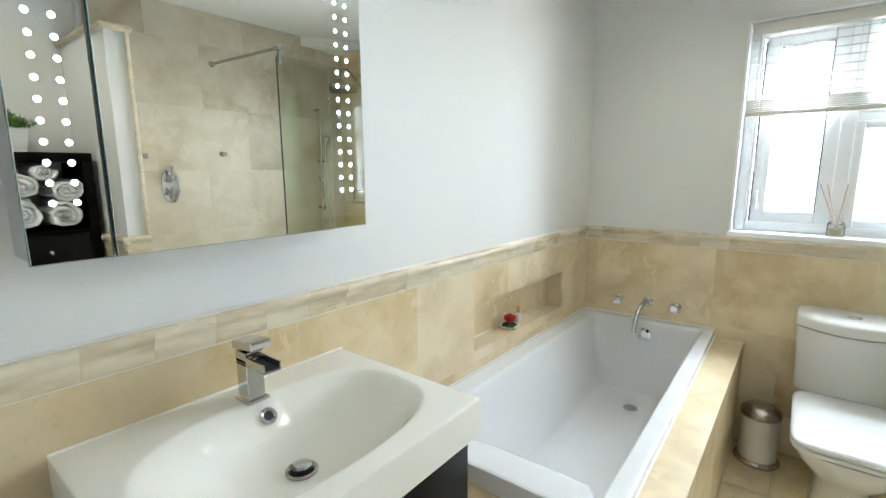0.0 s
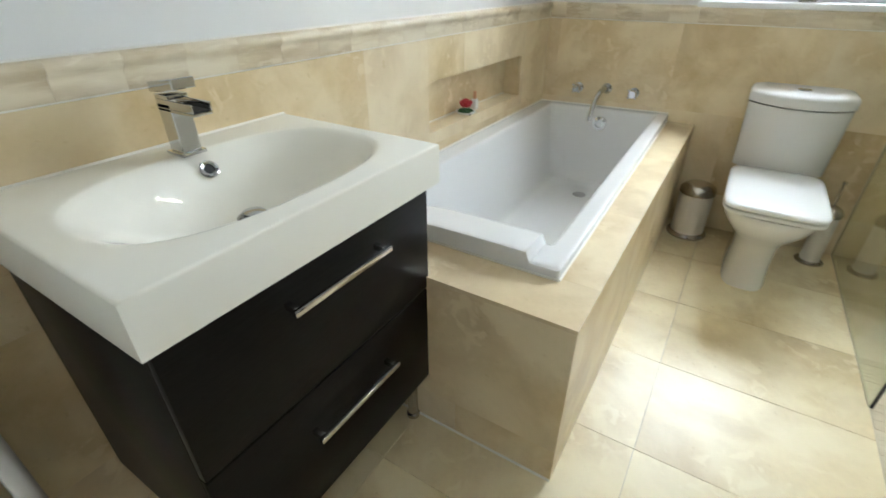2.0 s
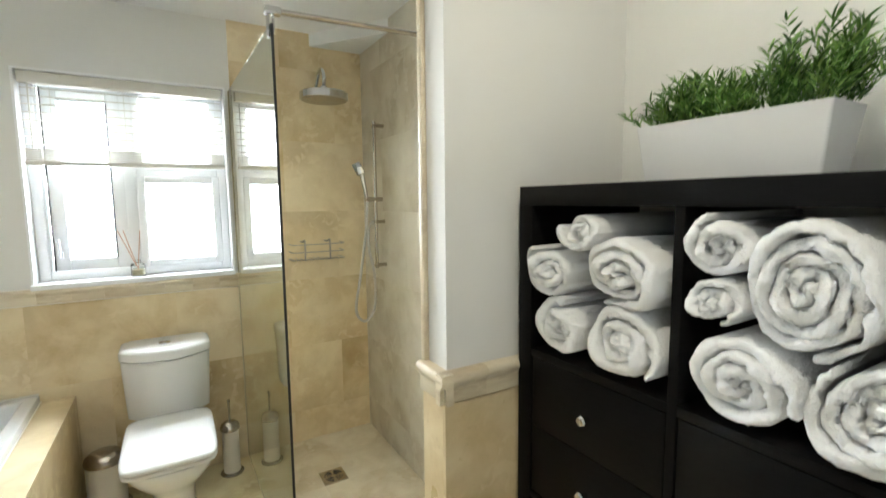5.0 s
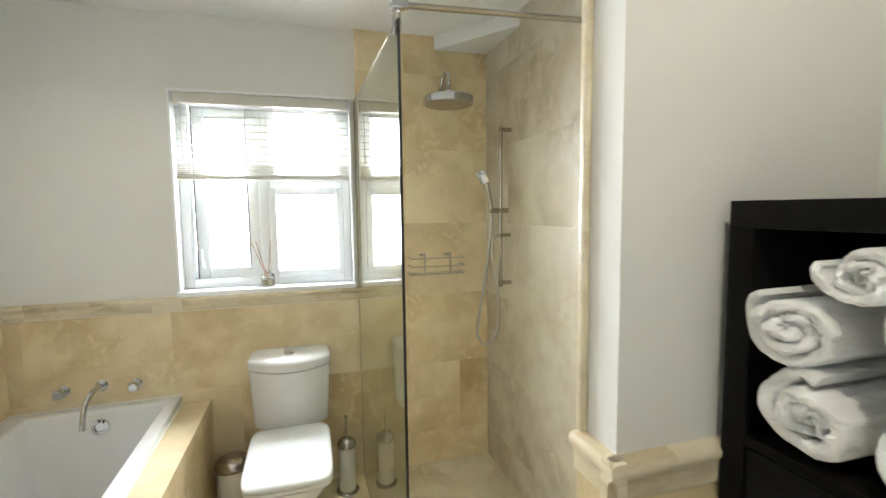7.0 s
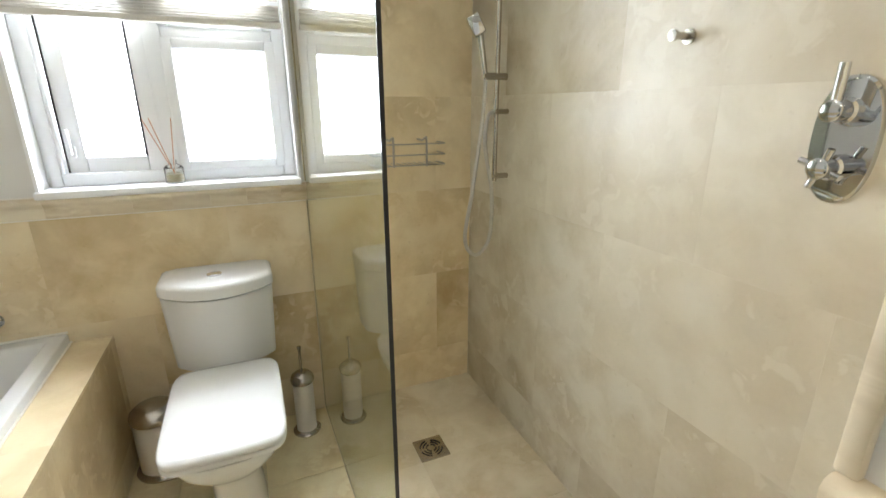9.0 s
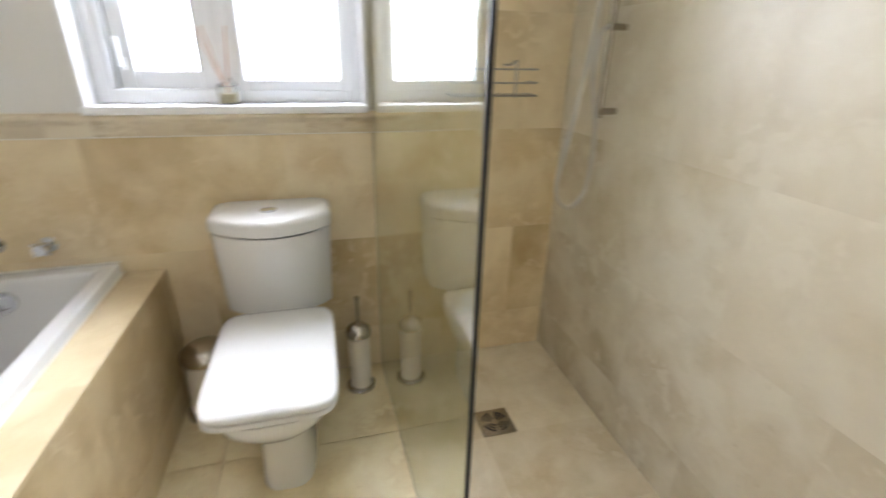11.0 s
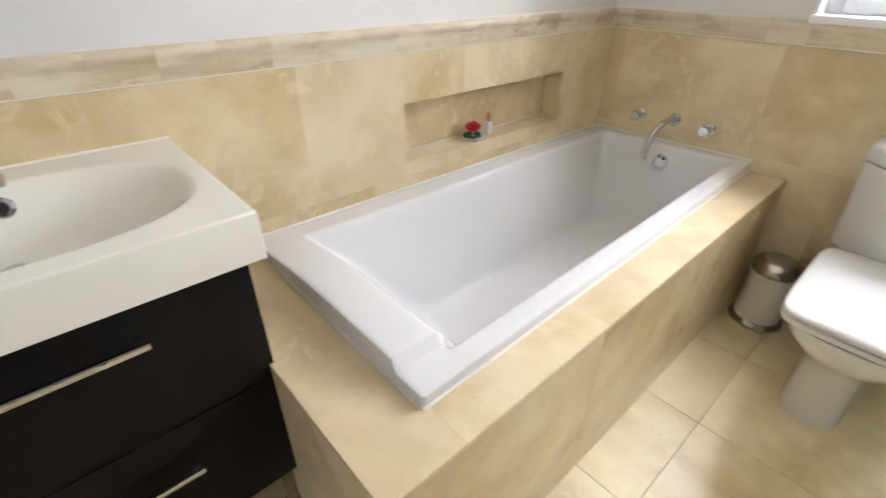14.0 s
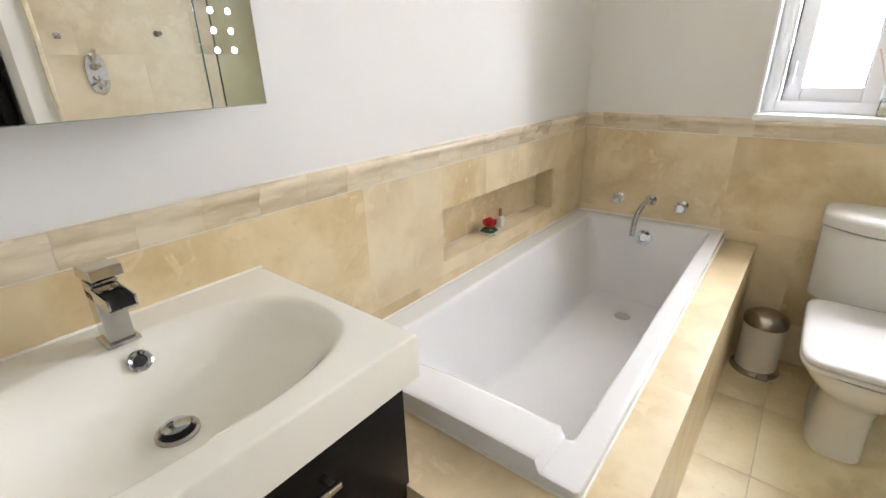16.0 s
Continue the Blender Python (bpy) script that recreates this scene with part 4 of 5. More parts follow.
sqh = thing("square_hook", "small square chrome hook on the shower wall", "hook", (XE, 0.965, 1.5))
part("plate", boxm(XE - 0.006, XE, 0.950, 0.980, 1.485, 1.515, 0.001), CHROME, sqh)
part("peg", boxm(XE - 0.04, XE - 0.006, 0.957, 0.973, 1.49, 1.50, 0.002), CHROME, sqh)

rack = thing("shower_basket", "steel wire soap basket on the shower back wall", "wire basket", (1.02, YN, 1.17))
r0, r1, ry0, ry1 = 0.86, 1.165, YN - 0.11, YN - 0.004
for z in (1.135, 1.178, 1.222):
    pts = [Vector(p) for p in ((r0, ry1, z), (r0, ry0 + 0.02, z), (r0 + 0.006, ry0 + 0.006, z), (r0 + 0.02, ry0, z), (r1 - 0.02, ry0, z), (r1 - 0.006, ry0 + 0.006, z), (r1, ry0 + 0.02, z), (r1, ry1, z))]
    part("rail", tube(pts, 0.0028, 8), WIRE, rack)
for k in range(12):
    x = r0 + 0.012 + k * (r1 - r0 - 0.024) / 11
    part("wire", rod((x, ry0, 1.135), (x, ry1, 1.135), 0.0018, 6), WIRE, rack)
for x in (0.93, 1.075):
    part("hanger", tube(spline([(x, ry0 - 0.001, 1.130), (x, ry0 - 0.001, 1.235), (x, ry0 + 0.012, 1.247), (x, ry0 + 0.05, 1.235), (x, YN, 1.235)], 6), 0.0045, 8), WIRE, rack)

gx, gy = 0.945, 2.10
drain = thing("shower_drain", "square steel floor drain with curved slots", "drain", (gx, gy, 0), kind="structure")
part("plate", boxm(gx - 0.062, gx + 0.062, gy - 0.062, gy + 0.062, -0.01, 0.0045, 0.001), STEEL, drain)
bm = bmesh.new()
for rr in (0.020, 0.033, 0.046):
    for q in range(4):
        arc = [Vector((gx + rr * math.cos(a), gy + rr * math.sin(a), 0.0048)) for a in [radians(90 * q + 14 + 62 * i / 8) for i in range(9)]]
        tube(arc, 0.0028, 6, bm)
part("slots", bm, HOLLOW_SHADE, drain, "dark curved slots")

# ---- shelving unit with its contents ----
KX, KY1, KO, KC, KD, KZ, KCY = 1.004, 0.650, 0.044, 0.3395, 0.018, 1.500, 0.349
KW = 2 * KO + 4 * KCY + 3 * KD
KB = KX + 0.385
shelf = thing("shelving_unit", "black-brown wooden cube shelving unit with four by four cells", "shelving unit", (KX + 0.19, KY1 - KW / 2, 0))
part("top", boxm(KX, KB, KY1 - KW, KY1, KZ - KO, KZ, 0.0015), BLACK_WOOD, shelf)
part("bottom", boxm(KX, KB, KY1 - KW, KY1, 0, KO, 0.0015), BLACK_WOOD, shelf)
for y in (KY1, KY1 - KW + KO):
    part("side", boxm(KX, KB, y - KO, y, KO, KZ - KO, 0.0015), BLACK_WOOD, shelf)


def cell(c, r):
    """Inner bounds of a cell: columns run away from the partition, rows from the top."""
    y1 = KY1 - KO - c * (KCY + KD)
    z1 = KZ - KO - r * (KC + KD)
    return y1 - KCY, y1, z1 - KC, z1


for c in range(1, 4):
    y0, y1, _, _ = cell(c, 0)
    part("upright", boxm(KX + 0.002, KB - 0.002, y1, y1 + KD, KO, KZ - KO, 0.001), BLACK_WOOD, shelf)
for r in range(1, 4):
    for c in range(4):
        y0, y1, z0, z1 = cell(c, r)
        part("shelf_board", boxm(KX + 0.002, KB - 0.002, y0, y1, z1, z1 + KD, 0.001), BLACK_WOOD, shelf)


def drawer_insert(c):
    y0, y1, z0, z1 = cell(c, 1)
    d = thing("drawer_insert", "black-brown two-drawer insert with small steel knobs", "drawer insert", (KX + 0.19, (y0 + y1) / 2, z0), group="drawer inserts in the shelving unit")
    part("carcass", boxm(KX + 0.022, KB - 0.01, y0 + 0.001, y1 - 0.001, z0, z1 - 0.001), BLACK_WOOD, d)
    zm = (z0 + z1) / 2
    for a, b in ((z0 + 0.002, zm - 0.0015), (zm + 0.0015, z1 - 0.003)):
        f = part("drawer_front", boxm(KX + 0.004, KX + 0.021, y0 + 0.003, y1 - 0.003, a, b, 0.001), BLACK_WOOD, d)
        zc, yc = (a + b) / 2, (y0 + y1) / 2
        part("knob", lathe([(0.005, 0), (0.005, 0.012), (0.010, 0.016), (0.0115, 0.021), (0.009, 0.025), (0.001, 0.026)], m=axis_to((KX + 0.004, yc, zc), (0, yc, zc)), n=20), CHROME, f, "small steel knob")


for c in range(4):
    drawer_insert(c)


def basket():
    """Woven basket built at the origin, its front facing -x."""
    w, h, d = 0.342, 0.331, 0.36
    t = thing("woven_basket", "white woven paper basket with a slot handle in the shelving unit", "basket", (0, 0, 0), group="baskets in the shelving unit")
    bm = bmesh.new()
    for y0, y1, x0, x1 in ((-w / 2, -w / 2 + 0.008, 0.012, d), (w / 2 - 0.008, w / 2, 0.012, d), (-w / 2, w / 2, d - 0.008, d)):
        box(bm, x0, x1, y0, y1, 0.004, h - 0.012)
    box(bm, 0.012, d, -w / 2, w / 2, 0.0, 0.008)
    part("body", bm, WEAVE, t)
    hy0, hy1, hz0, hz1 = -0.044, 0.044, h - 0.066, h - 0.042
    bm = bmesh.new()
    b = 0.014
    for y0, y1, z0, z1 in ((-w / 2, -w / 2 + b, 0, h), (w / 2 - b, w / 2, 0, h), (-w / 2 + b, w / 2 - b, h - b * 1.3, h), (-w / 2 + b, w / 2 - b, 0, b)):
        box(bm, 0.002, 0.014, y0, y1, z0, z1, 0.004, 2)
    part("rim", bm, WEAVE, t, "plain border strip")
    # added dark sheet paints the shade seen through the weave
    part("weave_shade", boxm(0.0125, 0.0135, -w / 2 + b, w / 2 - b, b, h - b), HOLLOW_SHADE, t, "dark sheet standing in for the shade behind the weave")
    verts, faces = [], []
    rows, cols = 27, 15
    gz, gy_ = (h - 2.3 * b) / rows, (w - 2 * b) / cols
    for r in range(rows):
        for c in range(cols):
            y, z = -w / 2 + b + (c + 0.5) * gy_, b + (r + 0.5) * gz
            if hy0 - 0.004 < y < hy1 + 0.004 and hz0 - 0.004 < z < hz1 + 0.004:
                continue
            over = 0.0 if (r + c) % 2 else 0.0055
            edge = c in (0, cols - 1)
            a, e = gy_ * (0.36 if edge else 0.56), gz * (0.33 if edge else 0.46)
            n0 = len(verts)
            jit = random.uniform(-0.0006, 0.0006)
            for dy_, dz_, dx_ in ((-a, -e, 0.006), (a, -e, 0.006), (a, e, 0.006), (-a, e, 0.006), (-a * 0.55, -e * 0.55, -over), (a * 0.55, -e * 0.55, -over), (a * 0.55, e * 0.55, -over), (-a * 0.55, e * 0.55, -over)):
                verts.append((0.008 + dx_ * 0.8, y + dy_, z + dz_ + jit))
            faces += [tuple(n0 + i for i in f) for f in ((4, 5, 6, 7), (0, 1, 5, 4), (1, 2, 6, 5), (2, 3, 7, 6), (3, 0, 4, 7))]
    me = bpy.data.meshes.new("weave")
    me.from_pydata(verts, [], faces)
    me.polygons.foreach_set("use_smooth", [True] * len(faces))
    me.materials.append(WEAVE)
    wv = new("weave", me)
    wv.parent = t
    tagged(wv, "coarse over-and-under weave")
    bm = bmesh.new()
    for y0, y1, z0, z1 in ((hy0 - 0.008, hy0, hz0 - 0.006, hz1 + 0.006), (hy1, hy1 + 0.008, hz0 - 0.006, hz1 + 0.006), (hy0, hy1, hz1, hz1 + 0.006), (hy0, hy1, hz0 - 0.006, hz0)):
        box(bm, 0.002, 0.013, y0, y1, z0, z1, 0.002, 1)
    part("handle_rim", bm, WEAVE, t)
    # shade inside the handle slot, painted as a dark plate
    part("handle_slot", boxm(0.0105, 0.0124, hy0, hy1, hz0, hz1), HOLLOW_SHADE, t, "dark plate standing in for the shade in the slot")
    return t


first = basket()
for i, (c, r) in enumerate([(c, r) for c in range(4) for r in (2, 3)]):
    y0, y1, z0, z1 = cell(c, r)
    m = pose(KX + 0.002 + (0.004 if i % 3 == 1 else 0), (y0 + y1) / 2, z0)
    if i == 0:
        first.location = m.translation
    else:
        copy_thing(first, m)


def towel(y, z, ry, rz, length, turns, seed, flat=0.0):
    """A rolled bath towel lying along x, its spiral end towards the room."""
    rnd = random.Random(seed)
    steps = int(turns * 60)
    t = thing("rolled_towel", "white terry towel rolled up in the shelving unit" if ry < 0.065 else "thick white terry bath towel rolled up in the shelving unit", "towel", (KX + 0.2, y, z - rz), group="rolled towels in the shelving unit")
    a0 = rnd.uniform(0, 6.28)
    pitch = 0.90 / turns
    ph = [rnd.uniform(0, 6.28) for _ in range(4)]
    rings = []
    x_front = KX - 0.030 + rnd.uniform(0, 0.014)
    for i in range(steps + 1):
        u = i / steps
        ang = a0 + u * turns * 2 * math.pi
        rad = 0.10 + 0.90 * u
        thick = pitch * 0.46 * (1.0 if 0.03 < u < 0.97 else 0.6)
        wob = 1 + 0.022 * math.sin(3 * ang + ph[0]) * u + 0.035 * math.sin(2 * ang + ph[1]) + 0.012 * math.sin(5.3 * ang + ph[2])
        mid = min(rad * wob, 1.0) - thick
        xf = x_front + 0.009 * math.sin(ang * 0.83 + ph[3]) + 0.006 * math.sin(ang * 2.7 + ph[1]) + 0.012 * (1 - u) * math.sin(ph[2])
        edge = 0.18 * pitch * (ry + rz)
        prof = [(mid - thick * 0.95, x_front + length), (mid - thick * 0.98, xf + edge), (mid - thick * 0.80, xf + edge * 0.35), (mid - thick * 0.3, xf), (mid + thick * 0.3, xf), (mid + thick * 0.80, xf + edge * 0.35), (mid + thick * 0.98, xf + edge), (mid + thick * 0.95, x_front + length)]
        ring = []
        for r_, x_ in prof:
            c, s = math.cos(ang), math.sin(ang)
            k = 1.0 - flat * max(0.0, -s) ** 3
            p = Vector((x_, y + ry * max(r_, 0.02) * c, z + rz * max(r_, 0.02) * s * k))
            nz = noise.noise(p * 24 + Vector((seed, 0, 0))) * 0.006 + noise.noise(p * 70 + Vector((0, seed, 0))) * 0.0045 + noise.noise(p * 190) * 0.0036
            p += Vector((nz * 0.8, nz * c, nz * s))
            ring.append(p)
        rings.append(ring)
    bm = bmesh.new()
    loft(bm, rings, closed=True)
    part("roll", bm, TOWEL, t, sharp=75)


TOWELS = [
    (0, 0.160, 0.287, 0.054, 0.040, 2.6), (0, 0.078, 0.200, 0.066, 0.060, 2.8), (0, 0.256, 0.218, 0.085, 0.070, 3.2), (0, 0.098, 0.070, 0.078, 0.069, 2.6), (0, 0.258, 0.076, 0.082, 0.074, 3.0),
    (1, 0.066, 0.280, 0.054, 0.047, 2.6), (1, 0.060, 0.196, 0.044, 0.037, 2.3), (1, 0.181, 0.232, 0.080, 0.092, 4.4), (1, 0.104, 0.080, 0.084, 0.070, 3.4), (1, 0.262, 0.080, 0.074, 0.078, 3.6), (1, 0.300, 0.226, 0.044, 0.060, 2.6),
    (2, 0.055, 0.058, 0.052, 0.056, 2.6), (2, 0.052, 0.168, 0.050, 0.052, 2.6), (2, 0.055, 0.272, 0.052, 0.050, 2.6), (2, 0.185, 0.075, 0.075, 0.072, 3.2), (2, 0.190, 0.215, 0.075, 0.066, 3.0),
    (3, 0.090, 0.075, 0.080, 0.072, 3.0), (3, 0.250, 0.075, 0.078, 0.072, 3.0), (3, 0.170, 0.210, 0.080, 0.072, 3.0)]
for i, (c, du, dz_, ry_, rz_, turns) in enumerate(TOWELS):
    y0, y1, z0, z1 = cell(c, 0)
    towel(y1 - du, z0 + max(dz_, rz_ * 1.06 + 0.001), ry_ * 1.05, rz_ * 1.05, 0.31, turns * 1.05, 7 + i, 0.12 if dz_ < 0.09 else 0.0)

py0, py1, px0, px1, pz0, pz1 = 0.105, 0.446, 1.150, 1.280, KZ, KZ + 0.118
plant = thing("potted_plant", "bushy green plant in a white gloss planter on the shelving unit", "plant", (1.21, 0.25, KZ))
bm = bmesh.new()
loft(bm, [roundrect(px0 + 0.014 - g, px1 - 0.014 + g, py0 + 0.014 - g, py1 - 0.014 + g, 0.006, z) for g, z in ((0.0, pz0), (0.014, pz1))] +
     [roundrect(px0 + 0.004, px1 - 0.004, py0 + 0.004, py1 - 0.004, 0.005, pz1), roundrect(px0 + 0.006, px1 - 0.006, py0 + 0.006, py1 - 0.006, 0.005, pz1 - 0.02)])
part("planter", bm, PLANTER, plant, "white gloss plastic trough", 30)
part("soil", boxm(px0 + 0.007, px1 - 0.007, py0 + 0.007, py1 - 0.007, pz1 - 0.03, pz1 - 0.018), SOIL, plant)
verts, faces = [], []


def add_leaf(p, d, length, width, roll):
    d = d.normalized()
    side = d.cross(Vector((0, 0, 1)))
    side = (side if side.length > 1e-3 else Vector((1, 0, 0))).normalized()
    nrm = side.cross(d)
    side = side * math.cos(roll) + nrm * math.sin(roll)
    nrm = side.cross(d)
    n0 = len(verts)
    for u, w, sag in ((0.0, 0.15, 0.0), (0.3, 1.0, 0.06), (0.65, 0.8, 0.02), (1.0, 0.05, -0.12)):
        c = p + d * (length * u) + nrm * (length * sag)
        verts.append(tuple(c - side * (width * w)))
        verts.append(tuple(c + side * (width * w)))
    for k in range(3):
        q = n0 + 2 * k
        faces.append((q, q + 1, q + 3, q + 2))


for s_ in range(230):
    y = random.uniform(py0 + 0.01, py1 - 0.01)
    x = random.uniform(px0 + 0.015, px1 - 0.015)
    u = (y - py0) / (py1 - py0)
    tall = 0.075 + 0.075 * math.exp(-((u - 0.16) / 0.22) ** 2) + 0.035 * math.exp(-((u - 0.62) / 0.16) ** 2)
    tall *= random.uniform(0.55, 1.12)
    lean = Vector((random.uniform(-0.5, 0.3), random.gauss(0, 0.30) + 0.9 * (u - 0.5), 1)).normalized()
    base = Vector((x, y, pz1 - 0.02))
    k = int(tall / 0.009)
    for j in range(2, k):
        p = base + lean * (tall * j / k + 0.012) + Vector((0, 0, -0.01 * (j / k) ** 2))
        for _ in range(2):
            a = random.uniform(0, 6.28)
            d = lean * random.uniform(0.5, 1.0) + Vector((math.cos(a), math.sin(a), 0.1)) * 0.75
            add_leaf(p, d, random.uniform(0.018, 0.036), random.uniform(0.0013, 0.0025), random.uniform(-1, 1))
me = bpy.data.meshes.new("foliage")
me.from_pydata(verts, [], faces)
me.materials.append(LEAF)
fol = new("foliage", me)
fol.parent, fol.location = plant, -plant.location
tagged(fol, "narrow bright green leaves")

# white column radiator beside the vanity
rad = thing("radiator", "white column radiator on the wall beside the vanity unit", "radiator", (XW + 0.06, -0.35, 0.15))
for i in range(9):
    y = -0.112 - i * 0.052
    part("column", tube([Vector((XW + 0.06, y, 0.17)), Vector((XW + 0.06, y, 0.90))], 0.019, 12), REVEAL, rad)
for z in (0.17, 0.90):
    part("header", rod((XW + 0.06, -0.545, z), (XW + 0.06, -0.096, z), 0.021, 14), REVEAL, rad)
for y in (-0.2, -0.45):
    part("bracket", rod((XW - 0.05, y, 0.86), (XW + 0.06, y, 0.86), 0.01, 10), REVEAL, rad)

# ---- downlights in the ceiling ----
first_light = None
for px, py, watts, tip, cone in DOWNLIGHTS:
    if first_light is None:
        first_light = thing("downlight", "small round recessed white ceiling downlight", "downlight", (px, py, H), group="ceiling downlights")
        part("bezel", lathe([(0.030, -0.002), (0.043, -0.005), (0.045, 0.0), (0.030, 0.0)], (px, py, H)), REVEAL, first_light)
        part("bulb", lathe([(0.001, -0.001), (0.028, -0.001), (0.028, 0.0)], (px, py, H)), LAMP_GLOW, first_light, "glowing lamp face")
    else:
        copy_thing(first_light, pose(px, py, H))

# ---- beyond the window ----
solid("backdrop", boxm(-4, 4.5, 4.6, 4.62, -1, 5), SKY, "bright overcast sky beyond the window", "sky", "structure")

# ---- tiles, mouldings and mosaic ----
TW, TH, J = 0.61, 0.406, 0.0003
tile_shapes = {}


def tile(parent, material, x0, x1, y0, y1, z0, z1, bev=0.0003):
    """A stone slab as a piece of its own; slabs of one size share a mesh."""
    key = (round(x1 - x0, 3), round(y1 - y0, 3), round(z1 - z0, 3), material.name)
    if key not in tile_shapes:
        a, b, c = key[0] / 2, key[1] / 2, key[2] / 2
        tile_shapes[key] = mesh_of("tile", boxm(-a, a, -b, b, -c, c, bev, 1), material)
    ob = new("tile", tile_shapes[key])
    ob.parent = parent
    ob.location = Vector(((x0 + x1) / 2, (y0 + y1) / 2, (z0 + z1) / 2)) - parent.location


def courses(u0, u1, v0, v1, ustart, vstart, holes=(), bond=0.5):
    """Cut tiles of a running bond over a field; yields u0, u1, v0, v1 with the joints taken off, cut round the holes."""
    row = math.floor((v0 - vstart) / TH)
    while vstart + row * TH < v1 - 1e-4:
        a, b = max(v0, vstart + row * TH), min(v1, vstart + (row + 1) * TH)
        off = ustart + (bond * TW if row % 2 else 0)
        k = math.floor((u0 - off) / TW)
        while off + k * TW < u1 - 1e-4:
            c, d = max(u0, off + k * TW), min(u1, off + (k + 1) * TW)
            pieces = [(c, d, a, b)]
            for h0, h1, g0, g1 in holes:
                left = []
                for c_, d_, a_, b_ in pieces:
                    if d_ <= h0 or c_ >= h1 or b_ <= g0 or a_ >= g1:
                        left.append((c_, d_, a_, b_))
                        continue
                    lo, hi = max(c_, h0), min(d_, h1)
                    left += [(c_, h0, a_, b_)] * (c_ < h0) + [(h1, d_, a_, b_)] * (d_ > h1) + [(lo, hi, a_, g0)] * (a_ < g0) + [(lo, hi, g1, b_)] * (b_ > g1)
                pieces = left
            for c_, d_, a_, b_ in pieces:
                if d_ - c_ > 0.012 and b_ - a_ > 0.012:
                    yield c_ + J / 2, d_ - J / 2, a_ + J / 2, b_ - J / 2
            k += 1
        row += 1


VS = RAIL0 - 2 * TH
for y0, y1, z0, z1 in courses(YS, YN, 0.0, RAIL0, 0.743, VS, [(NY0 - J / 2, NY1 + J / 2, NZ0 - J / 2, NZ1 + J / 2)]):
    tile(wall_west, TILE, XW - T, XW, y0, y1, z0, z1)
for x0, x1, z0, z1 in courses(XW, 0.594, 0.0, RAIL0, -0.03, VS, bond=0.5):
    tile(wall_north, TILE, x0, x1, YN, YN + T, z0, z1)
for x0, x1, z0, z1 in courses(0.594, XE, 0.0, H, 1.16, VS):
    tile(wall_north, TILE, x0, x1, YN, YN + T, z0, z1)
# the shower side wall takes the copy with its daylight tone in the colour
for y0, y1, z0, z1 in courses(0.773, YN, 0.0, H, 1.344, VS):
    tile(wall_east, TILE_DAYLIGHT_TONE, XE, XE + T, y0, y1, z0, z1)
# partition: room side, end and shower side
for x0, x1, z0, z1 in courses(PX, XB, 0.0, RAIL0, PX, VS, bond=0):
    tile(partition, TILE, x0, x1, YP, YP + T, z0, z1)
for y0, y1, z0, z1 in courses(YP + T, 0.772, 0.0, RAIL0, YP + T, VS, bond=0):
    tile(partition, TILE, PX, PX + T, y0, y1, z0, z1)
for x0, x1, z0, z1 in courses(PX + T, XE, 0.0, PTOP, PX + T, VS):
    tile(partition, TILE, x0, x1, 0.761, 0.761 + T, z0, z1)
part("edge_trim", boxm(PX - 0.002, PX + T - 0.0005, 0.758, 0.777, RAIL1, PTOP, 0.004), TILE_RAIL, partition, "cream rounded stone edge")

# dado moulding in short lengths
PROFILE = [(0.0, 0.0), (0.005, 0.0), (0.007, 0.004), (0.007, 0.034), (0.010, 0.042), (0.016, 0.048), (0.019, 0.055), (0.019, 0.063), (0.015, 0.070), (0.008, 0.073), (-T, 0.073), (-T, 0.0)]
rails = {}


def moulding(parent, p, along, outward, length):
    key = (round(length, 3), tuple(along), tuple(outward))
    if key not in rails:
        a, o = Vector(along), Vector(outward)
        rails[key] = mesh_of("moulding", loft(bmesh.new(), [[a * s + o * d + Vector((0, 0, h)) for d, h in PROFILE] for s in (0.0002, length - 0.0002)]), TILE_RAIL)
    ob = new("moulding", rails[key])
    ob.parent, ob.location = parent, Vector(p) - parent.location


def run(parent, u0, u1, put, along, outward):
    u = u0
    while u < u1 - 0.01:
        length = min(0.128, u1 - u)
        moulding(parent, put(u), along, outward, length)
        u += length


run(wall_west, YS, YN, lambda u: (XW, u, RAIL0), (0, 1, 0), (1, 0, 0))
for z, out in ((RAIL1 + 0.001, 0.003), (RAIL0 - 0.001, 0.001)):
    part("caulk_line", rod((XW + out, YS, z), (XW + out, YN, z), 0.003, 8), SEALANT, wall_west, "thin pale caulk line")
    part("caulk_line", rod((XW, YN - out, z), (0.594, YN - out, z), 0.003, 8), SEALANT, wall_north, "thin pale caulk line")
run(wall_north, XW, 0.594, lambda u: (u, YN, RAIL0), (1, 0, 0), (0, -1, 0))
run(partition, PX - 0.018, XB, lambda u: (u, YP, RAIL0), (1, 0, 0), (0, -1, 0))
run(partition, YP - 0.018, 0.777, lambda u: (PX, u, RAIL0), (0, 1, 0), (-1, 0, 0))

# bath deck tiles: top, side and end
for y0, y1 in ((0.85, 1.303), (1.303, 1.913), (1.913, YN)):
    tile(deck, TILE, -0.30, -0.175, y0 + J / 2, y1 - J / 2, DZ - T, DZ)
tile(deck, TILE, XW - 0.02, -0.175, DY, 0.85 - J / 2, DZ - T, DZ)
for y0, y1, z0, z1 in courses(DY + T, YN, 0.0, DZ - T, 1.29, DZ - T - TH, bond=0.5):
    tile(deck, TILE, -0.187, -0.1755, y0, y1, z0, z1)
for x0, x1, z0, z1 in courses(XW, -0.1755, 0.0, DZ - T, -0.7855, DZ - T - TH, bond=0.5):
    tile(deck, TILE, x0, x1, DY, DY + T, z0, z1)

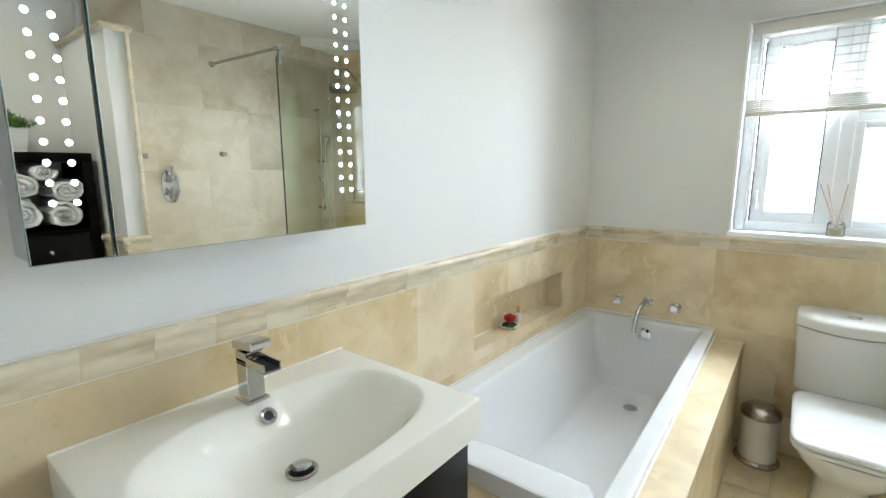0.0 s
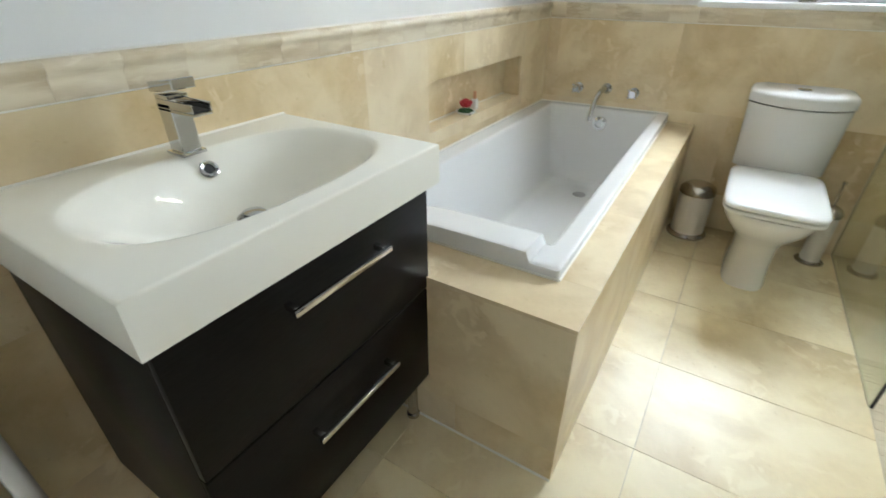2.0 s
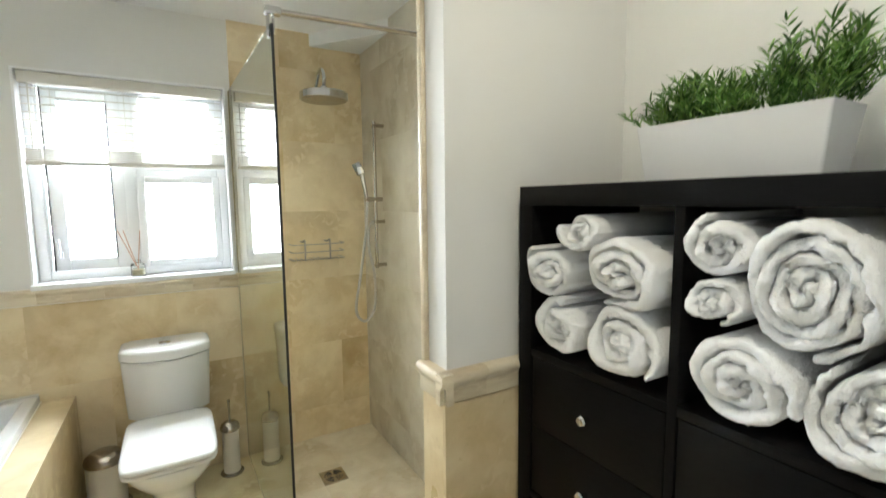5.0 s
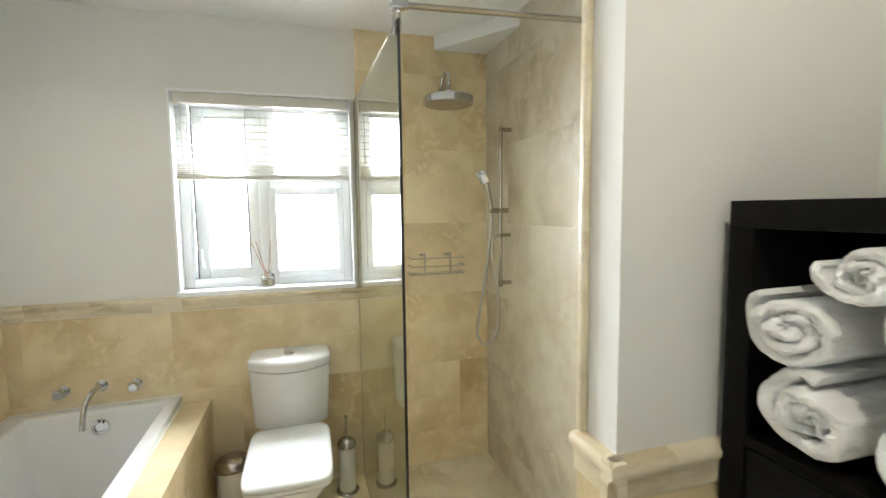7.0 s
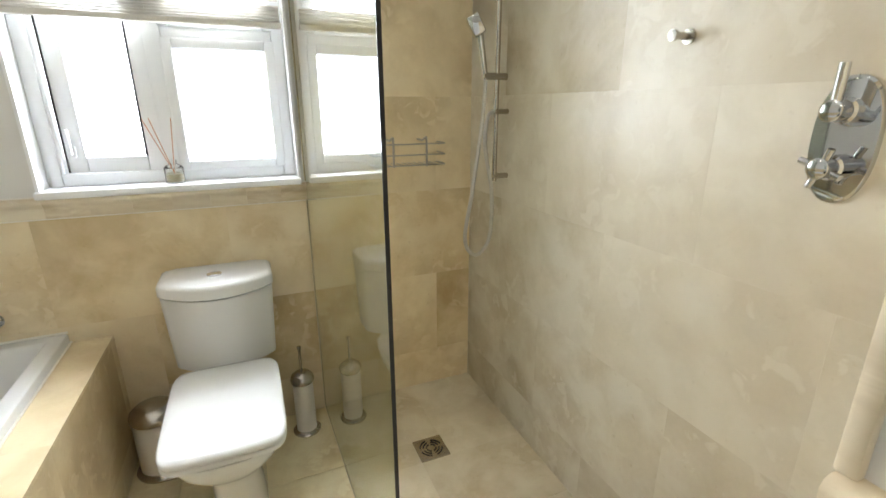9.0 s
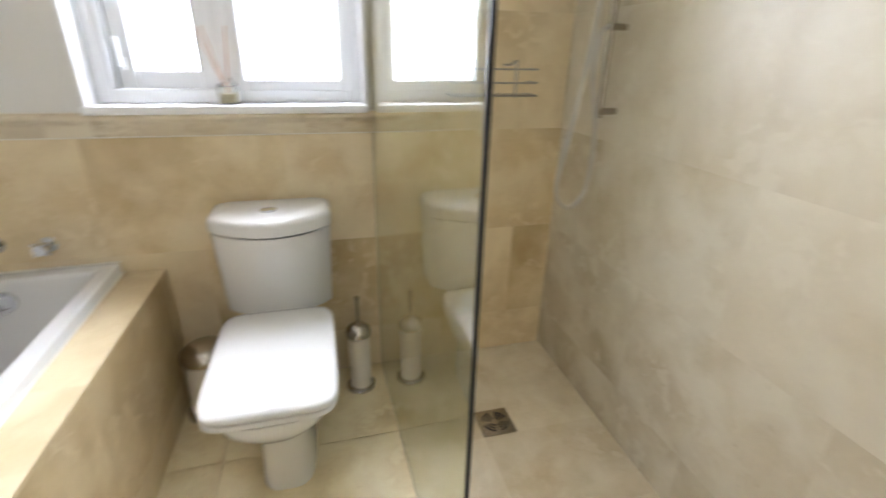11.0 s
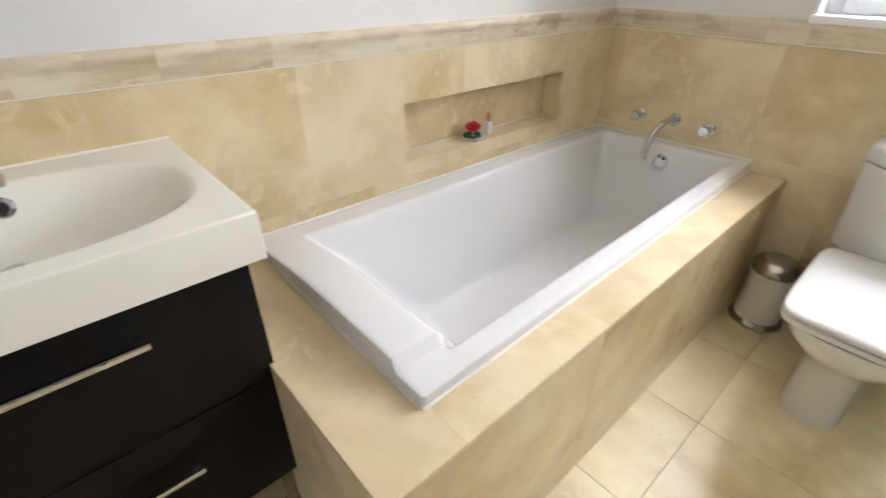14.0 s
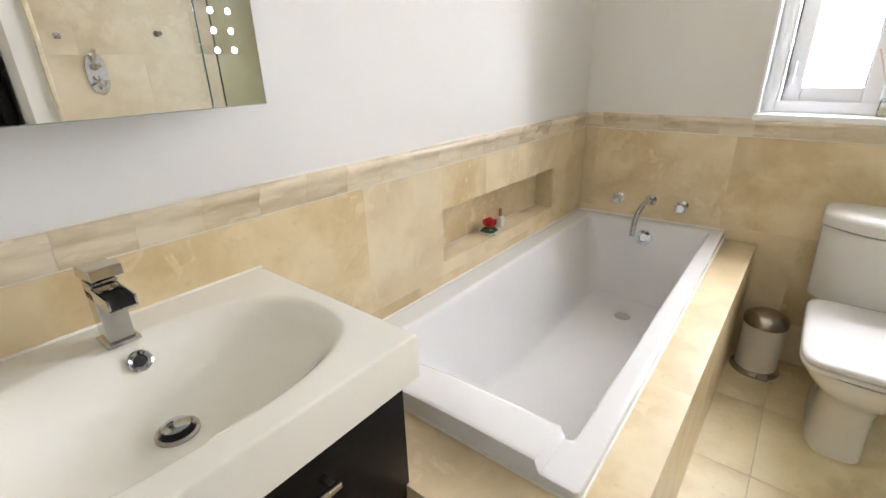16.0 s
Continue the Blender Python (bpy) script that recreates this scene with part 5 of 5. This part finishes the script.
# floor slabs
k = -3
while k * TW < XB:
    j = -4
    while 0.488 + j * 0.414 < YN:
        x0, x1, y0, y1 = k * TW, (k + 1) * TW, 0.488 + j * 0.414, 0.488 + (j + 1) * 0.414
        x0, x1, y0, y1 = max(x0, XW - 0.08), min(x1, XB), max(y0, YS), min(y1, YN)
        if x1 - x0 > 0.02 and y1 - y0 > 0.02 and not (x0 > 0.6 and y0 > 0.87) and not (x1 < 0.01 and y0 > 0.88 and x1 < -0.2):
            tile(floor, TILE_FLOOR, x0 + 0.0012, x1 - 0.0012, y0 + 0.0012, y1 - 0.0012, -0.012, 0.0)
        j += 1
    k += 1

# shower floor: plain slabs round the drain, split-stone strips towards the room
MY = 1.70
part("mosaic_bed", boxm(0.609, XE, 0.903, MY, -0.013, -0.0016), MOSAIC, floor, "pale grout bed of the strips")
for x0, x1 in ((0.609, gx - 0.0625), (gx - 0.0625, gx + 0.0625), (gx + 0.0625, XE)):
    for y0, y1 in ((MY, gy - 0.0625), (gy - 0.0625, gy + 0.0625), (gy + 0.0625, YN)):
        if not (abs((x0 + x1) / 2 - gx) < 0.01 and abs((y0 + y1) / 2 - gy) < 0.01):
            tile(floor, MOSAIC, x0, x1, y0, y1, -0.012, 0.0)
near, verts, faces, index = [], [], [], 0
strips = (0.036, 0.052, 0.075, 0.104)
mosaic_shapes = []
for length in strips:
    bm = boxm(-length / 2 + 0.0002, length / 2 - 0.0002, -0.01045, 0.01045, -0.005, 0.005)
    for p in bm.verts:
        if p.co.z > 0:
            p.co.y *= random.uniform(0.97, 0.995)
            p.co.z += random.uniform(-0.0007, 0.0009)
    mosaic_shapes.append(mesh_of("mosaic_piece", bm, MOSAIC))
y = 0.903 + 0.0106
while y < MY - 0.005:
    x = 0.612
    while x < XE - 0.03:
        kind_ = random.choice((0, 1, 1, 2, 2, 3))
        if x + strips[kind_] > XE:
            kind_ = 0
        cx_, z = x + strips[kind_] / 2, -0.0052 + random.gauss(0, 0.0004)
        if index < 300:
            near.append((kind_, cx_, y, z))
            index += 1
        else:
            n0, a = len(verts), strips[kind_] / 2
            for sx, sy, sz in ((-1, -1, -1), (1, -1, -1), (1, 1, -1), (-1, 1, -1), (-0.99, -0.98, 1), (0.99, -0.98, 1), (0.99, 0.98, 1), (-0.99, 0.98, 1)):
                verts.append((cx_ + sx * a, y + sy * 0.0104, z + sz * 0.005 + (random.uniform(-0.0008, 0.0008) if sz > 0 else 0)))
            faces += [tuple(n0 + i for i in f) for f in ((4, 5, 6, 7), (0, 1, 5, 4), (1, 2, 6, 5), (2, 3, 7, 6), (3, 0, 4, 7))]
        x += strips[kind_]
    y += 0.0212
for kind_, x, y, z in near:
    ob = new("mosaic_piece", mosaic_shapes[kind_])
    ob.parent, ob.location = floor, (x, y, z)
me = bpy.data.meshes.new("mosaic")
me.from_pydata(verts, [], faces)
me.materials.append(MOSAIC)
rest = new("mosaic", me)
rest.parent = floor
tagged(rest, "small split travertine mosaic strips", kind="stuff")

turned = Matrix.Rotation(WEST_TURN, 4, "Z")
pivot = Vector((XW, 1.2, 0))
wall_west.location = Vector((XW + 0.005, 1.2, 0)) - turned @ pivot
wall_west.rotation_euler = (0, 0, WEST_TURN)
